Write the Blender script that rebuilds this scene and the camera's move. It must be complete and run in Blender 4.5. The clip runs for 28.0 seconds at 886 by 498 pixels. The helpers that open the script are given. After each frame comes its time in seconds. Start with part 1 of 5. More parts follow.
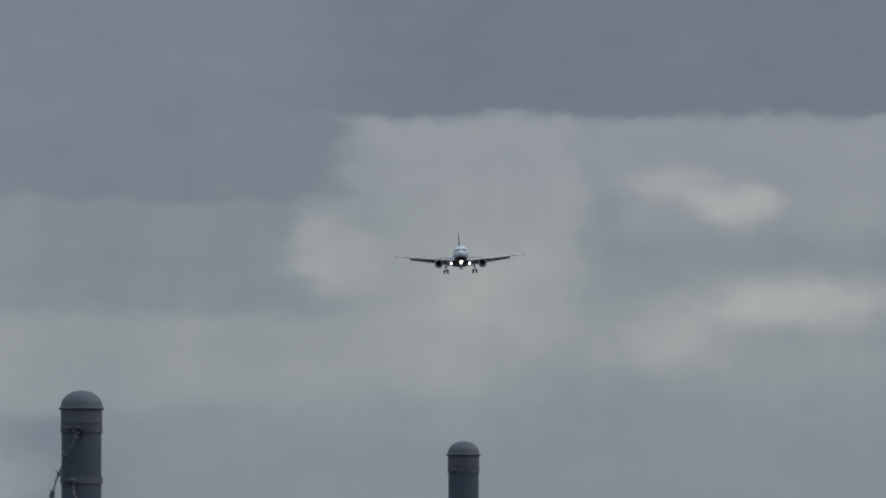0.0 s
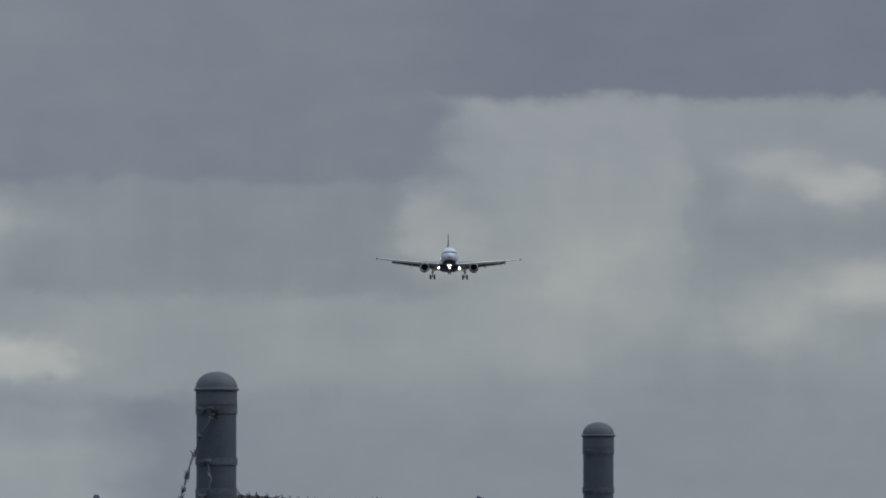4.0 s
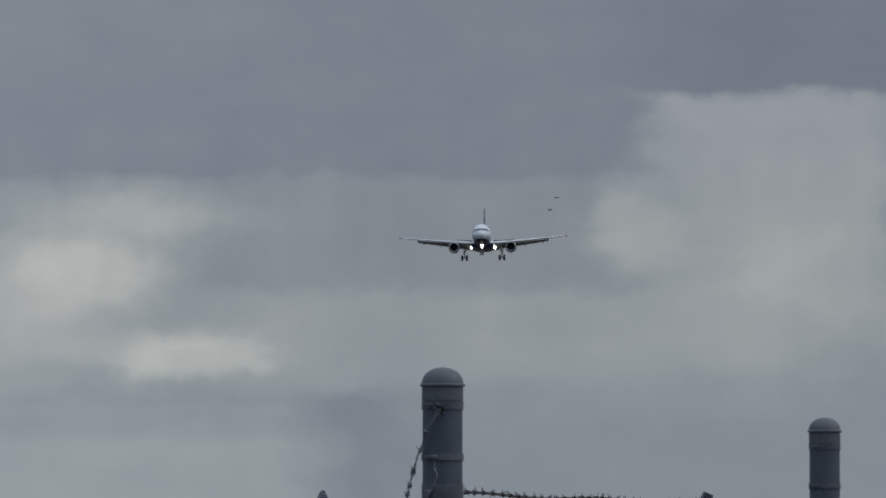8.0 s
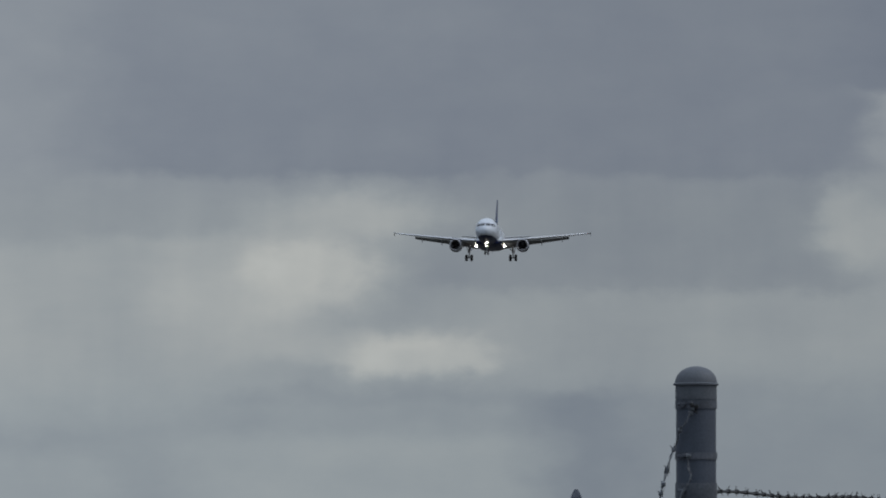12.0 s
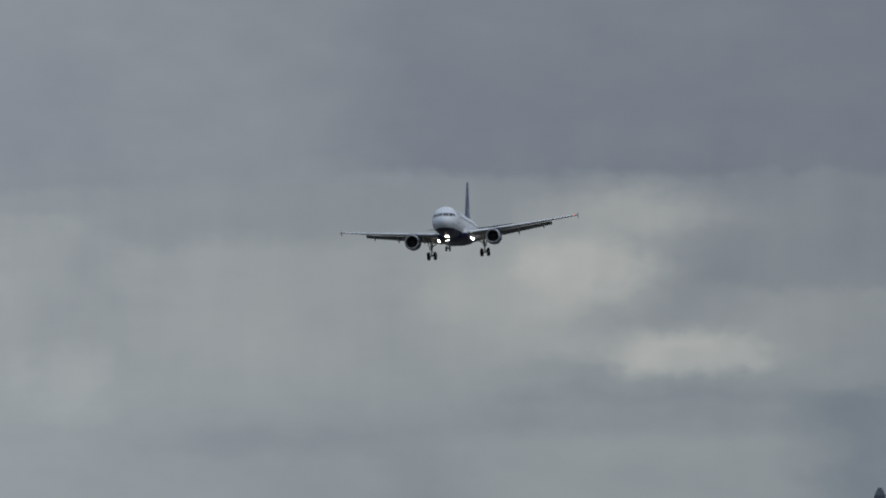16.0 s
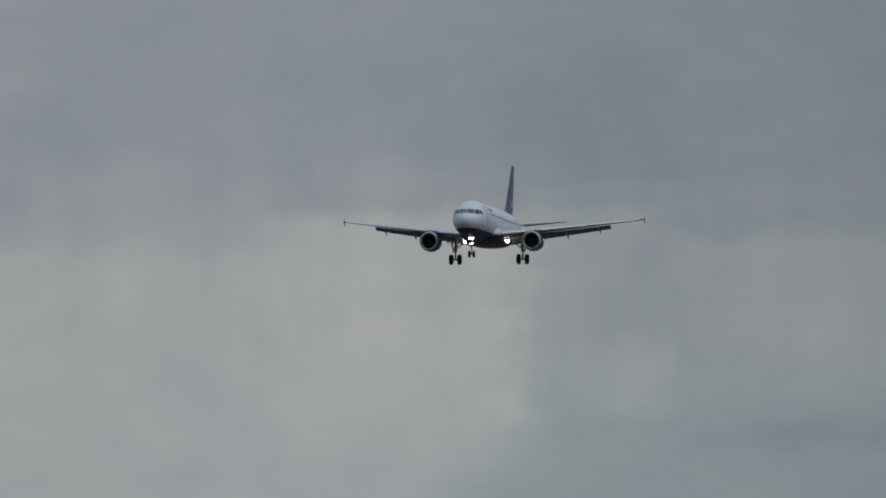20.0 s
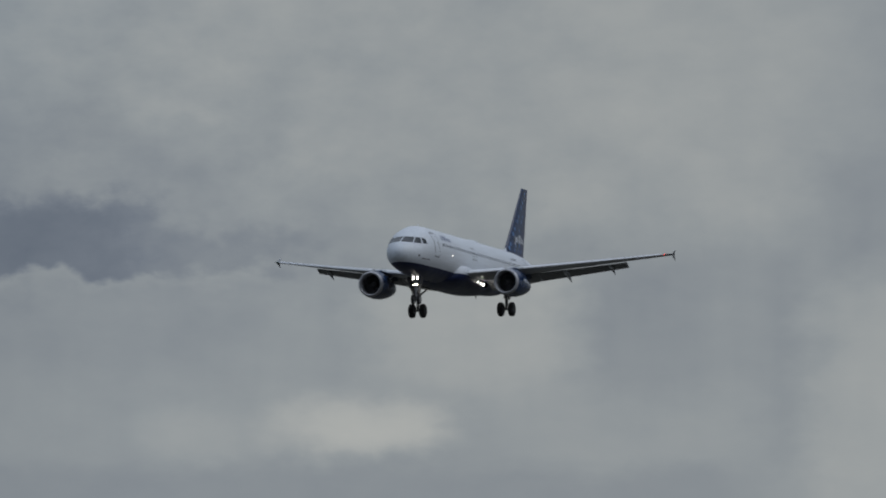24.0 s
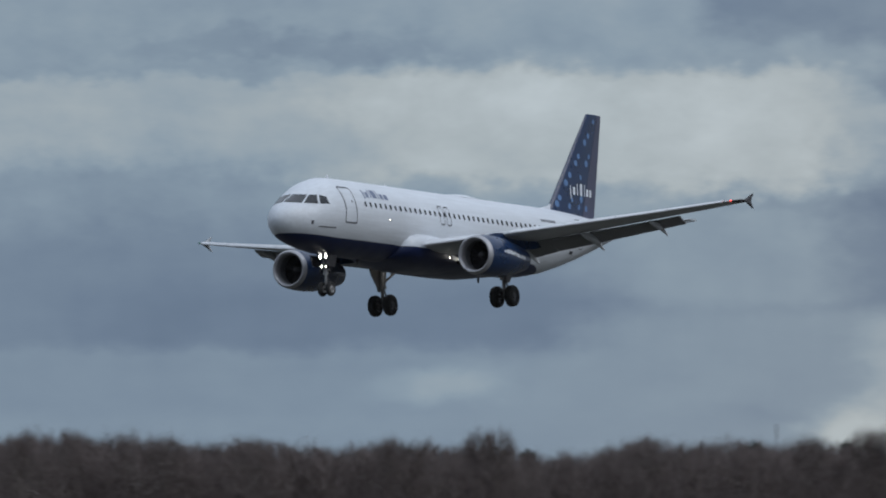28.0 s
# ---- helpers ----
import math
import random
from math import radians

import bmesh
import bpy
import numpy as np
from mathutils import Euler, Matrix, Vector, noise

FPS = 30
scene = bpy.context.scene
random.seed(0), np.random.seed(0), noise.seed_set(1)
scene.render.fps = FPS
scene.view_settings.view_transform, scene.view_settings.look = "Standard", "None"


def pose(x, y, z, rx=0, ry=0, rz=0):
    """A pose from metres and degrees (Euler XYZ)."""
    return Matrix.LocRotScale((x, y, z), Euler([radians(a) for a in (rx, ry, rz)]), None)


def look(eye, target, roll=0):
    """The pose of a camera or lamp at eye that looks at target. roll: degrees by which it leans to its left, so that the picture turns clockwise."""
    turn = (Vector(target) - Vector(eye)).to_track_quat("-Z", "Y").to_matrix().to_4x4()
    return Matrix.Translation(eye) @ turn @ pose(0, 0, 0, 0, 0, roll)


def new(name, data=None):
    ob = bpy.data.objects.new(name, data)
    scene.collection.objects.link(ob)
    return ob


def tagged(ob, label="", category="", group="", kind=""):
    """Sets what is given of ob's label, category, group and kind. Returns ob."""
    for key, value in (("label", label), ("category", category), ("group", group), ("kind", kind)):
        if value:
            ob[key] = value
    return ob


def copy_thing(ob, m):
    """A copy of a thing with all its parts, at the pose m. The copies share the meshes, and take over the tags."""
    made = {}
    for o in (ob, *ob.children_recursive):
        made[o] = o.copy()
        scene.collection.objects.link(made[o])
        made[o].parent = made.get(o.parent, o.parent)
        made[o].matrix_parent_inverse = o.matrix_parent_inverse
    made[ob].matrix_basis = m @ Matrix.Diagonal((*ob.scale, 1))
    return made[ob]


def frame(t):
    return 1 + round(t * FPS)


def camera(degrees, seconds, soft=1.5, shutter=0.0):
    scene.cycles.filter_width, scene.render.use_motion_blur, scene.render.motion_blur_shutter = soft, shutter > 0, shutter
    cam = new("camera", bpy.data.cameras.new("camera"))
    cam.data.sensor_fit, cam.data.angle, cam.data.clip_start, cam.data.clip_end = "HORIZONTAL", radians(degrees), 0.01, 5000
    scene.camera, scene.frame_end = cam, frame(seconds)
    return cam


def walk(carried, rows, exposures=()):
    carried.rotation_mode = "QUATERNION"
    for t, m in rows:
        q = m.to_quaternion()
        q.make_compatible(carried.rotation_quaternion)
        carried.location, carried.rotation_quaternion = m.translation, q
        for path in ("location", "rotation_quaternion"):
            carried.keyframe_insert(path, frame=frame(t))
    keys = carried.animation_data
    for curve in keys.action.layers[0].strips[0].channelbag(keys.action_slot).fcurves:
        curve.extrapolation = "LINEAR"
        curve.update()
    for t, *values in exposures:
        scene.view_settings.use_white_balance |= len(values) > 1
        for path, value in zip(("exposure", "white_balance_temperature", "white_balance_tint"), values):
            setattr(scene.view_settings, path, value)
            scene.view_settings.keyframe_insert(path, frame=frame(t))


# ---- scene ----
EYE = 1.7
# seconds, heading and tilt of the hand-held long lens, which stands in one spot and pans
VIEW = [
    (0, 6.9194, 2.5794), (0.5, 7.0039, 2.5739), (1, 7.0770, 2.5739), (1.5, 7.1839, 2.5680),
    (2, 7.2460, 2.5625), (2.5, 7.3525, 2.5456), (4.5, 7.9544, 2.4387), (5, 8.1120, 2.4387),
    (5.5, 8.2806, 2.4387), (6, 8.4719, 2.4387), (6.5, 8.6460, 2.4332), (7, 8.8429, 2.4277),
    (7.5, 9.0511, 2.4277), (8, 9.2649, 2.4277), (8.5, 9.4787, 2.4277), (9, 9.6472, 2.4277),
    (9.5, 9.8386, 2.4277), (10, 10.0072, 2.4277), (10.5, 10.2095, 2.4277), (11, 10.4064, 2.4277),
    (11.5, 10.6708, 2.4218), (12, 10.9125, 2.4218), (12.5, 11.1656, 2.4163), (13, 11.3738, 2.4163),
    (13.5, 11.5876, 2.4163), (15.5, 12.5010, 2.4160), (16, 12.8837, 2.4105), (16.5, 13.4266, 2.3621),
    (17, 13.9022, 2.3597), (17.5, 14.3917, 2.3460), (18, 14.9024, 2.3297), (18.5, 15.2905, 2.3343),
    (19, 15.7216, 2.3351), (19.5, 16.2265, 2.3445), (20, 16.7221, 2.3650), (20.5, 17.2535, 2.3826),
    (21, 17.7969, 2.4268), (21.5, 18.5548, 2.4629), (23.5, 21.8492, 2.5964), (24, 22.7452, 2.6173),
    (24.5, 23.7334, 2.6166), (25, 24.9290, 2.6006), (25.5, 26.2686, 2.6150), (26, 27.8427, 2.5306),
    (26.5, 29.6056, 2.4020), (27, 31.3869, 2.2918), (27.5, 33.2233, 2.2441), (28, 35.3058, 2.2294),
]

cam = camera(5.754, 28.0, soft=1.95, shutter=0.25)
# exposure dips mid-pan to darken the airliner, then rises; the backdrop's gain offsets it
walk(cam, [(t, pose(0, 0, EYE, 90 + tilt, 0, yaw)) for t, yaw, tilt in VIEW],
     exposures=[(0, 0), (13, -0.03), (16, -0.17), (18, -0.27), (20, -0.38), (24, -0.38), (25, -0.27), (26, -0.03), (27, 0.1), (28, 0.15)])

# ---- world and light ----
SUN_EL, SUN_AZ = 42.0, -80.0          # degrees, heading counter-clockwise from +Y
world = bpy.data.worlds.new("overcast_sky")
scene.world = world
world.use_nodes = True
wt = world.node_tree
wt.nodes.clear()


def node(tree, kind, **props):
    n = tree.nodes.new(kind)
    for key, value in props.items():
        if key == "operation":
            n.operation = value
        elif key == "blend":
            n.blend_type = value
        elif key == "values":
            for i, v in value.items():
                n.inputs[i].default_value = v
    return n


def link(tree, a, b):
    tree.links.new(a, b)


def build_world():
    sky = wt.nodes.new("ShaderNodeTexSky")
    sky.sky_type = "NISHITA"
    sky.sun_disc = False
    sky.sun_elevation = radians(SUN_EL)
    sky.sun_rotation = radians(-SUN_AZ)
    clear = node(wt, "ShaderNodeBackground", values={1: 0.07})
    link(wt, sky.outputs[0], clear.inputs[0])
    tc = wt.nodes.new("ShaderNodeTexCoord")
    sep = wt.nodes.new("ShaderNodeSeparateXYZ")
    link(wt, tc.outputs["Generated"], sep.inputs[0])
    ramp = wt.nodes.new("ShaderNodeValToRGB")
    els = ramp.color_ramp.elements
    els[0].position, els[0].color = 0.0, (0.235, 0.27, 0.32, 1)
    els[1].position, els[1].color = 1.0, (0.92, 1.05, 1.25, 1)
    e = els.new(0.35)
    e.color = (0.37, 0.425, 0.51, 1)
    link(wt, sep.outputs[2], ramp.inputs[0])
    nz = node(wt, "ShaderNodeTexNoise", values={"Scale": 3.0, "Detail": 4.0})
    link(wt, tc.outputs["Generated"], nz.inputs["Vector"])
    gain = node(wt, "ShaderNodeMapRange", values={1: 0.3, 2: 0.7, 3: 0.85, 4: 1.15})
    link(wt, nz.outputs[0], gain.inputs[0])
    cloud = wt.nodes.new("ShaderNodeBackground")
    link(wt, ramp.outputs[0], cloud.inputs[0])
    link(wt, gain.outputs[0], cloud.inputs[1])
    mix = node(wt, "ShaderNodeMixShader", values={0: 0.88})
    out = wt.nodes.new("ShaderNodeOutputWorld")
    link(wt, clear.outputs[0], mix.inputs[1])
    link(wt, cloud.outputs[0], mix.inputs[2])
    link(wt, mix.outputs[0], out.inputs[0])


build_world()
sun = new("sun", bpy.data.lights.new("sun", "SUN"))
sun.data.energy, sun.data.angle, sun.data.color = 0.72, radians(40), (1.0, 0.98, 0.95)
_d = Vector((-math.sin(radians(SUN_AZ)) * math.cos(radians(SUN_EL)), math.cos(radians(SUN_AZ)) * math.cos(radians(SUN_EL)), math.sin(radians(SUN_EL))))
sun.matrix_world = look(_d * 100, (0, 0, 0))

# ---- materials ----


def material(name, color, rough=0.5, metal=0.0, vary=0.12, scale=3.0, fine=40.0, bump=0.0, coat=0.0):
    """Painted or bare surface: base colour with coarse stains and fine grain, at sizes in metres."""
    m = bpy.data.materials.new(name)
    m.use_nodes = True
    t = m.node_tree
    bs = t.nodes["Principled BSDF"]
    bs.inputs["Metallic"].default_value = metal
    bs.inputs["Coat Weight"].default_value = coat
    tc = t.nodes.new("ShaderNodeTexCoord")
    big = node(t, "ShaderNodeTexNoise", values={"Scale": scale, "Detail": 5.0, "Roughness": 0.6})
    small = node(t, "ShaderNodeTexNoise", values={"Scale": fine, "Detail": 3.0})
    link(t, tc.outputs["Object"], big.inputs["Vector"])
    link(t, tc.outputs["Object"], small.inputs["Vector"])
    r1 = node(t, "ShaderNodeMapRange", values={1: 0.25, 2: 0.75, 3: 1 - vary, 4: 1 + vary * 0.5})
    r2 = node(t, "ShaderNodeMapRange", values={1: 0.3, 2: 0.7, 3: 1 - vary * 0.5, 4: 1 + vary * 0.3})
    link(t, big.outputs[0], r1.inputs[0])
    link(t, small.outputs[0], r2.inputs[0])
    mul = node(t, "ShaderNodeMath", operation="MULTIPLY")
    link(t, r1.outputs[0], mul.inputs[0])
    link(t, r2.outputs[0], mul.inputs[1])
    tint = node(t, "ShaderNodeMix")
    tint.data_type = "RGBA"
    tint.blend_type = "MULTIPLY"
    tint.inputs[0].default_value = 1.0
    tint.inputs[6].default_value = (*color, 1)
    link(t, mul.outputs[0], tint.inputs[7])
    link(t, tint.outputs[2], bs.inputs["Base Color"])
    rr = node(t, "ShaderNodeMapRange", values={1: 0.3, 2: 0.7, 3: max(0.02, rough - 0.08), 4: min(1, rough + 0.1)})
    link(t, big.outputs[0], rr.inputs[0])
    link(t, rr.outputs[0], bs.inputs["Roughness"])
    if bump:
        bp = node(t, "ShaderNodeBump", values={"Strength": bump, "Distance": 0.01})
        link(t, small.outputs[0], bp.inputs["Height"])
        link(t, bp.outputs[0], bs.inputs["Normal"])
    return m


def glow(name, color, strength):
    m = bpy.data.materials.new(name)
    m.use_nodes = True
    bs = m.node_tree.nodes["Principled BSDF"]
    bs.inputs["Base Color"].default_value = (*color, 1)
    bs.inputs["Emission Color"].default_value = (*color, 1)
    bs.inputs["Emission Strength"].default_value = strength
    return m


def livery():
    """White fuselage paint above a curved line, navy below it, with faint streaks along the air flow."""
    m = material("fuselage_paint", (0.67, 0.71, 0.76), 0.42, 0, 0.06, 0.6, 9.0, coat=0.04)
    t = m.node_tree
    bs = t.nodes["Principled BSDF"]
    white = bs.inputs["Base Color"].links[0].from_socket
    tc = t.nodes.new("ShaderNodeTexCoord")
    sep = t.nodes.new("ShaderNodeSeparateXYZ")
    link(t, tc.outputs["Object"], sep.inputs[0])
    # dividing line: z = -1.25, falling away aft of the wing
    aft = node(t, "ShaderNodeMapRange", values={1: -8.5, 2: -17.0, 3: -1.30, 4: -3.2})
    link(t, sep.outputs[1], aft.inputs[0])
    fore = node(t, "ShaderNodeMapRange", values={1: 13.0, 2: 17.0, 3: 0.0, 4: 0.14})
    link(t, sep.outputs[1], fore.inputs[0])
    dip = node(t, "ShaderNodeMapRange", values={1: 7.2, 2: 5.2, 3: 0.0, 4: -0.08})
    link(t, sep.outputs[1], dip.inputs[0])
    low = node(t, "ShaderNodeMath", operation="ADD")
    link(t, aft.outputs[0], low.inputs[0])
    link(t, dip.outputs[0], low.inputs[1])
    line = node(t, "ShaderNodeMath", operation="ADD")
    link(t, low.outputs[0], line.inputs[0])
    link(t, fore.outputs[0], line.inputs[1])
    over = node(t, "ShaderNodeMath", operation="GREATER_THAN")
    link(t, sep.outputs[2], over.inputs[0])
    link(t, line.outputs[0], over.inputs[1])
    stretch = node(t, "ShaderNodeMapping", values={3: (4.0, 0.25, 4.0)})
    link(t, tc.outputs["Object"], stretch.inputs[0])
    streak = node(t, "ShaderNodeTexNoise", values={"Scale": 1.5, "Detail": 6.0})
    link(t, stretch.outputs[0], streak.inputs["Vector"])
    sr = node(t, "ShaderNodeMapRange", values={1: 0.3, 2: 0.7, 3: 0.88, 4: 1.0})
    link(t, streak.outputs[0], sr.inputs[0])
    dirty = node(t, "ShaderNodeMix")
    dirty.data_type, dirty.blend_type = "RGBA", "MULTIPLY"
    dirty.inputs[0].default_value = 1.0
    link(t, white, dirty.inputs[6])
    link(t, sr.outputs[0], dirty.inputs[7])
    mix = node(t, "ShaderNodeMix")
    mix.data_type = "RGBA"
    mix.inputs[6].default_value = (0.006, 0.015, 0.068, 1)
    link(t, over.outputs[0], mix.inputs[0])
    link(t, dirty.outputs[2], mix.inputs[7])
    link(t, mix.outputs[2], bs.inputs["Base Color"])
    return m


PAINT = livery()
NAVY = material("navy_paint", (0.005, 0.025, 0.082), 0.30, 0, 0.18, 0.8, 12.0, coat=0.12)
DOTS = material("sky_blue_paint", (0.105, 0.205, 0.40), 0.35, 0, 0.1, 2.0, 15.0)
LETTER = material("letter_white_paint", (0.75, 0.78, 0.82), 0.35, 0, 0.08, 2.0, 15.0)
WINGGREY = material("wing_grey_paint", (0.46, 0.48, 0.50), 0.4, 0, 0.12, 0.9, 14.0)
FLAPGREY = material("flap_grey_paint", (0.22, 0.225, 0.235), 0.45, 0, 0.15, 0.9, 14.0)
SLAT = material("polished_slat_metal", (0.64, 0.65, 0.67), 0.38, 0.5, 0.10, 2.0, 25.0)
LIP = material("intake_lip_metal", (0.40, 0.40, 0.42), 0.42, 0.5, 0.12, 2.0, 25.0)
DUCT = material("duct_grey", (0.20, 0.20, 0.21), 0.5, 0.3, 0.15, 3.0, 30.0)
TITAN = material("fan_titanium", (0.07, 0.068, 0.07), 0.7, 0.3, 0.1, 3.0, 30.0)
PALESTEEL = material("bright_gear_steel", (0.35, 0.35, 0.36), 0.45, 0.4, 0.2, 4.0, 30.0)
TITLE = material("faded_navy_lettering", (0.13, 0.16, 0.25), 0.4, 0, 0.15, 2.0, 15.0)
STEEL = material("gear_steel", (0.13, 0.13, 0.135), 0.45, 0.3, 0.2, 4.0, 30.0)
TYRE = material("tyre_rubber", (0.025, 0.025, 0.026), 0.8, 0, 0.25, 5.0, 60.0, bump=0.2)
# rudder navy, greyed and paled to carry the sky's reflection in its colour
RUDDER = material("sky_sheen_navy", (0.070, 0.076, 0.128), 0.42, 0, 0.3, 0.8, 12.0)
FENCEPALE = material("pale_fence_paint", (0.36, 0.39, 0.42), 0.5, 0, 0.1, 2.0, 15.0)
GEARGREY = material("undercarriage_door_grey", (0.13, 0.125, 0.125), 0.5, 0, 0.2, 2.0, 15.0)
RIM = material("wheel_rim_metal", (0.07, 0.07, 0.075), 0.5, 0.3, 0.15, 8.0, 60.0)
GLASS = material("dark_glazing", (0.02, 0.022, 0.026), 0.08, 0, 0.1, 3.0, 20.0)
LINE = material("panel_line_grey", (0.05, 0.055, 0.07), 0.5, 0, 0.1, 3.0, 20.0)
SOOT = material("black_tube", (0.006, 0.006, 0.006), 0.8, 0, 0.2, 4.0, 30.0)
DARK = material("dark_bay", (0.05, 0.05, 0.055), 0.7, 0, 0.2, 4.0, 30.0)
SOOT.node_tree.nodes["Principled BSDF"].inputs["Specular IOR Level"].default_value = 0.0
LAMP = glow("landing_lamp_glow", (1.0, 0.97, 0.90), 14.0)
LANDING = glow("landing_beam_glow", (1.0, 0.97, 0.90), 45.0)
LAMP_DIM = glow("taxi_lamp_glow", (1.0, 0.94, 0.84), 14.0)
RED = glow("red_lamp_glow", (1.0, 0.08, 0.06), 2.0)
GREEN = glow("green_lamp_glow", (0.02, 0.2, 0.10), 0.05)
POST = material("galvanised_steel", (0.080, 0.094, 0.122), 0.58, 0.25, 0.30, 9.0, 260.0, bump=0.07)
POSTCAP = material("weathered_cap_alloy", (0.115, 0.127, 0.145), 0.65, 0.2, 0.28, 14.0, 260.0, bump=0.10)
# lighter zinc whose strong tone spread paints the bands' highlights and glints
BAND = material("glint_flecked_zinc", (0.12, 0.132, 0.155), 0.48, 0.4, 0.45, 16.0, 160.0, bump=0.1)
WIRE = material("rusty_wire", (0.018, 0.018, 0.019), 0.7, 0.3, 0.35, 30.0, 300.0)
# pale wire, its tone strongly varied from dark to light
OLDWIRE = material("mottled_pale_wire", (0.185, 0.20, 0.22), 0.45, 0.4, 0.7, 30.0, 300.0)
BARK = material("grey_brown_bark", (0.13, 0.108, 0.098), 0.9, 0, 0.25, 0.5, 6.0)
TWIG = material("brown_twigs", (0.142, 0.114, 0.108), 0.9, 0, 0.22, 0.25, 3.0)
NEEDLE = material("dark_conifer_needles", (0.035, 0.05, 0.04), 0.85, 0, 0.35, 0.4, 4.0)
GRASS = material("winter_grass", (0.050, 0.047, 0.037), 0.95, 0, 0.35, 0.02, 0.6, bump=0.3)
FEATHER = material("dark_feathers", (0.03, 0.03, 0.032), 0.8, 0, 0.2, 6.0, 40.0)
MASTPAINT = material("mast_grey", (0.2, 0.2, 0.21), 0.6, 0.3, 0.15, 1.0, 10.0)


def cloud_material():
    """Broken overcast: a soft noise, a darker deck above, and single bright or dark puffs by heading and height in degrees."""
    m = bpy.data.materials.new("drifting_cloud")
    m.use_nodes = True
    t = m.node_tree
    t.nodes.clear()

    def mth(op, a, b=None, c=None):
        n = node(t, "ShaderNodeMath", operation=op)
        for i, v in enumerate((a, b, c)):
            if v is None:
                continue
            if isinstance(v, (int, float)):
                n.inputs[i].default_value = v
            else:
                link(t, v, n.inputs[i])
        return n.outputs[0]

    tc = t.nodes.new("ShaderNodeTexCoord")
    sep = t.nodes.new("ShaderNodeSeparateXYZ")
    link(t, tc.outputs["Object"], sep.inputs[0])
    x, y, z = sep.outputs
    az = mth("MULTIPLY", mth("ARCTAN2", mth("MULTIPLY", x, -1.0), y), 57.29578)
    el = mth("MULTIPLY", mth("ARCTANGENT", mth("DIVIDE", z, CLOUD_R)), 57.29578)

    def noise_at(sx, sy, scale, detail, rough=0.5, off=0.0):
        cb = t.nodes.new("ShaderNodeCombineXYZ")
        link(t, mth("MULTIPLY", az, sx), cb.inputs[0])
        link(t, mth("MULTIPLY", el, sy), cb.inputs[1])
        cb.inputs[2].default_value = off
        n = node(t, "ShaderNodeTexNoise", values={"Scale": scale, "Detail": detail, "Roughness": rough})
        link(t, cb.outputs[0], n.inputs["Vector"])
        return mth("SUBTRACT", n.outputs[0], 0.5)

    def step(source, a, b):
        """Smooth rise of an angle from a to b."""
        n = t.nodes.new("ShaderNodeMapRange")
        n.interpolation_type = "SMOOTHSTEP"
        n.inputs[1].default_value, n.inputs[2].default_value = a, b
        link(t, source, n.inputs[0])
        return n.outputs[0]

    # edges of the patches are bent by broad folds, and by small lumps where the cloud is heaped
    heap = node(t, "ShaderNodeMapRange", values={1: 18.0, 2: 23.0, 3: 0.0, 4: 1.0})
    link(t, az, heap.inputs[0])
    wa = mth("ADD", az, mth("MULTIPLY", noise_at(1, 1.6, 2.4, 4.0, 0.5, 3.1), 0.60))
    we = mth("ADD", el, mth("MULTIPLY", noise_at(1, 1.6, 2.4, 4.0, 0.5, 7.7), 0.20))
    heaped = mth("MULTIPLY", heap.outputs[0], step(el, 1.9, 2.6))
    small = mth("MULTIPLY_ADD", heaped, 0.32, 0.14)
    wa = mth("ADD", wa, mth("MULTIPLY", noise_at(1, 1.3, 4.5, 5.0, 0.55, 13.0), small))
    we = mth("ADD", we, mth("MULTIPLY", noise_at(1, 1.3, 4.5, 5.0, 0.55, 17.0), mth("MULTIPLY", small, 0.8)))
    total, bent = [mth("ADD", 0.265, 0.0)], [wa, we]

    def nearer():
        """Begins a group of clouds in front of the last, its edges bent by a trace of what it covers."""
        bent[:] = [mth("MULTIPLY_ADD", total[0], 0.0001, b) for b in bent]

    def lay(g, value):
        """Covers what lies behind, by the share g, with cloud of a brightness."""
        total[0] = mth("MULTIPLY_ADD", g, mth("SUBTRACT", value, total[0]), total[0])

    def puff(a0, e0, w, h, value, k):
        """Rounded patch of cloud."""
        u = mth("MULTIPLY", mth("SUBTRACT", bent[0], a0), 1 / w)
        v = mth("MULTIPLY", mth("SUBTRACT", bent[1], e0), 1 / h)
        q = mth("MULTIPLY_ADD", u, u, mth("MULTIPLY", v, v))
        lay(mth("MULTIPLY", mth("POWER", 2.718, mth("MULTIPLY", mth("POWER", q, 1.4), -0.8)), k), value)

    def slab(a0, a1, e0, e1, sa, low, high, value, k):
        """Long bank between two headings and two heights, with ends soft over sa, its foot over low, its top over high."""
        g = mth("MULTIPLY", step(bent[0], a0 - sa, a0 + sa), step(bent[0], a1 + sa, a1 - sa))
        g = mth("MULTIPLY", g, mth("MULTIPLY", step(bent[1], e0 - low, e0 + low), step(bent[1], e1 + high, e1 - high)))
        lay(mth("MULTIPLY", g, k), value)

    # the deck, flat below; it hangs lower past heading 7
    nearer()
    slab(0.25, 12.37, 3.43, 9.00, 0.5, 0.06, 0.3, 0.190, 1.0)
    slab(7.45, 12.37, 3.45, 9.00, 0.6, 0.1, 0.3, 0.207, 0.8)
    slab(7.37, 10.53, 2.91, 3.46, 0.35, 0.07, 0.12, 0.210, 1.0)
    slab(7.37, 10.53, 2.18, 2.91, 0.4, 0.07, 0.08, 0.246, 1.0)
    slab(7.26, 10.53, 1.56, 2.14, 0.35, 0.15, 0.06, 0.292, 1.0)
    slab(2.82, 10.53, -3.00, 1.37, 0.3, 0.2, 0.12, 0.253, 0.7)
    slab(5.91, 7.45, 1.81, 3.42, 0.3, 0.3, 0.06, 0.310, 0.9)
    slab(2.82, 5.80, 2.66, 3.41, 0.25, 0.2, 0.06, 0.284, 1.0)
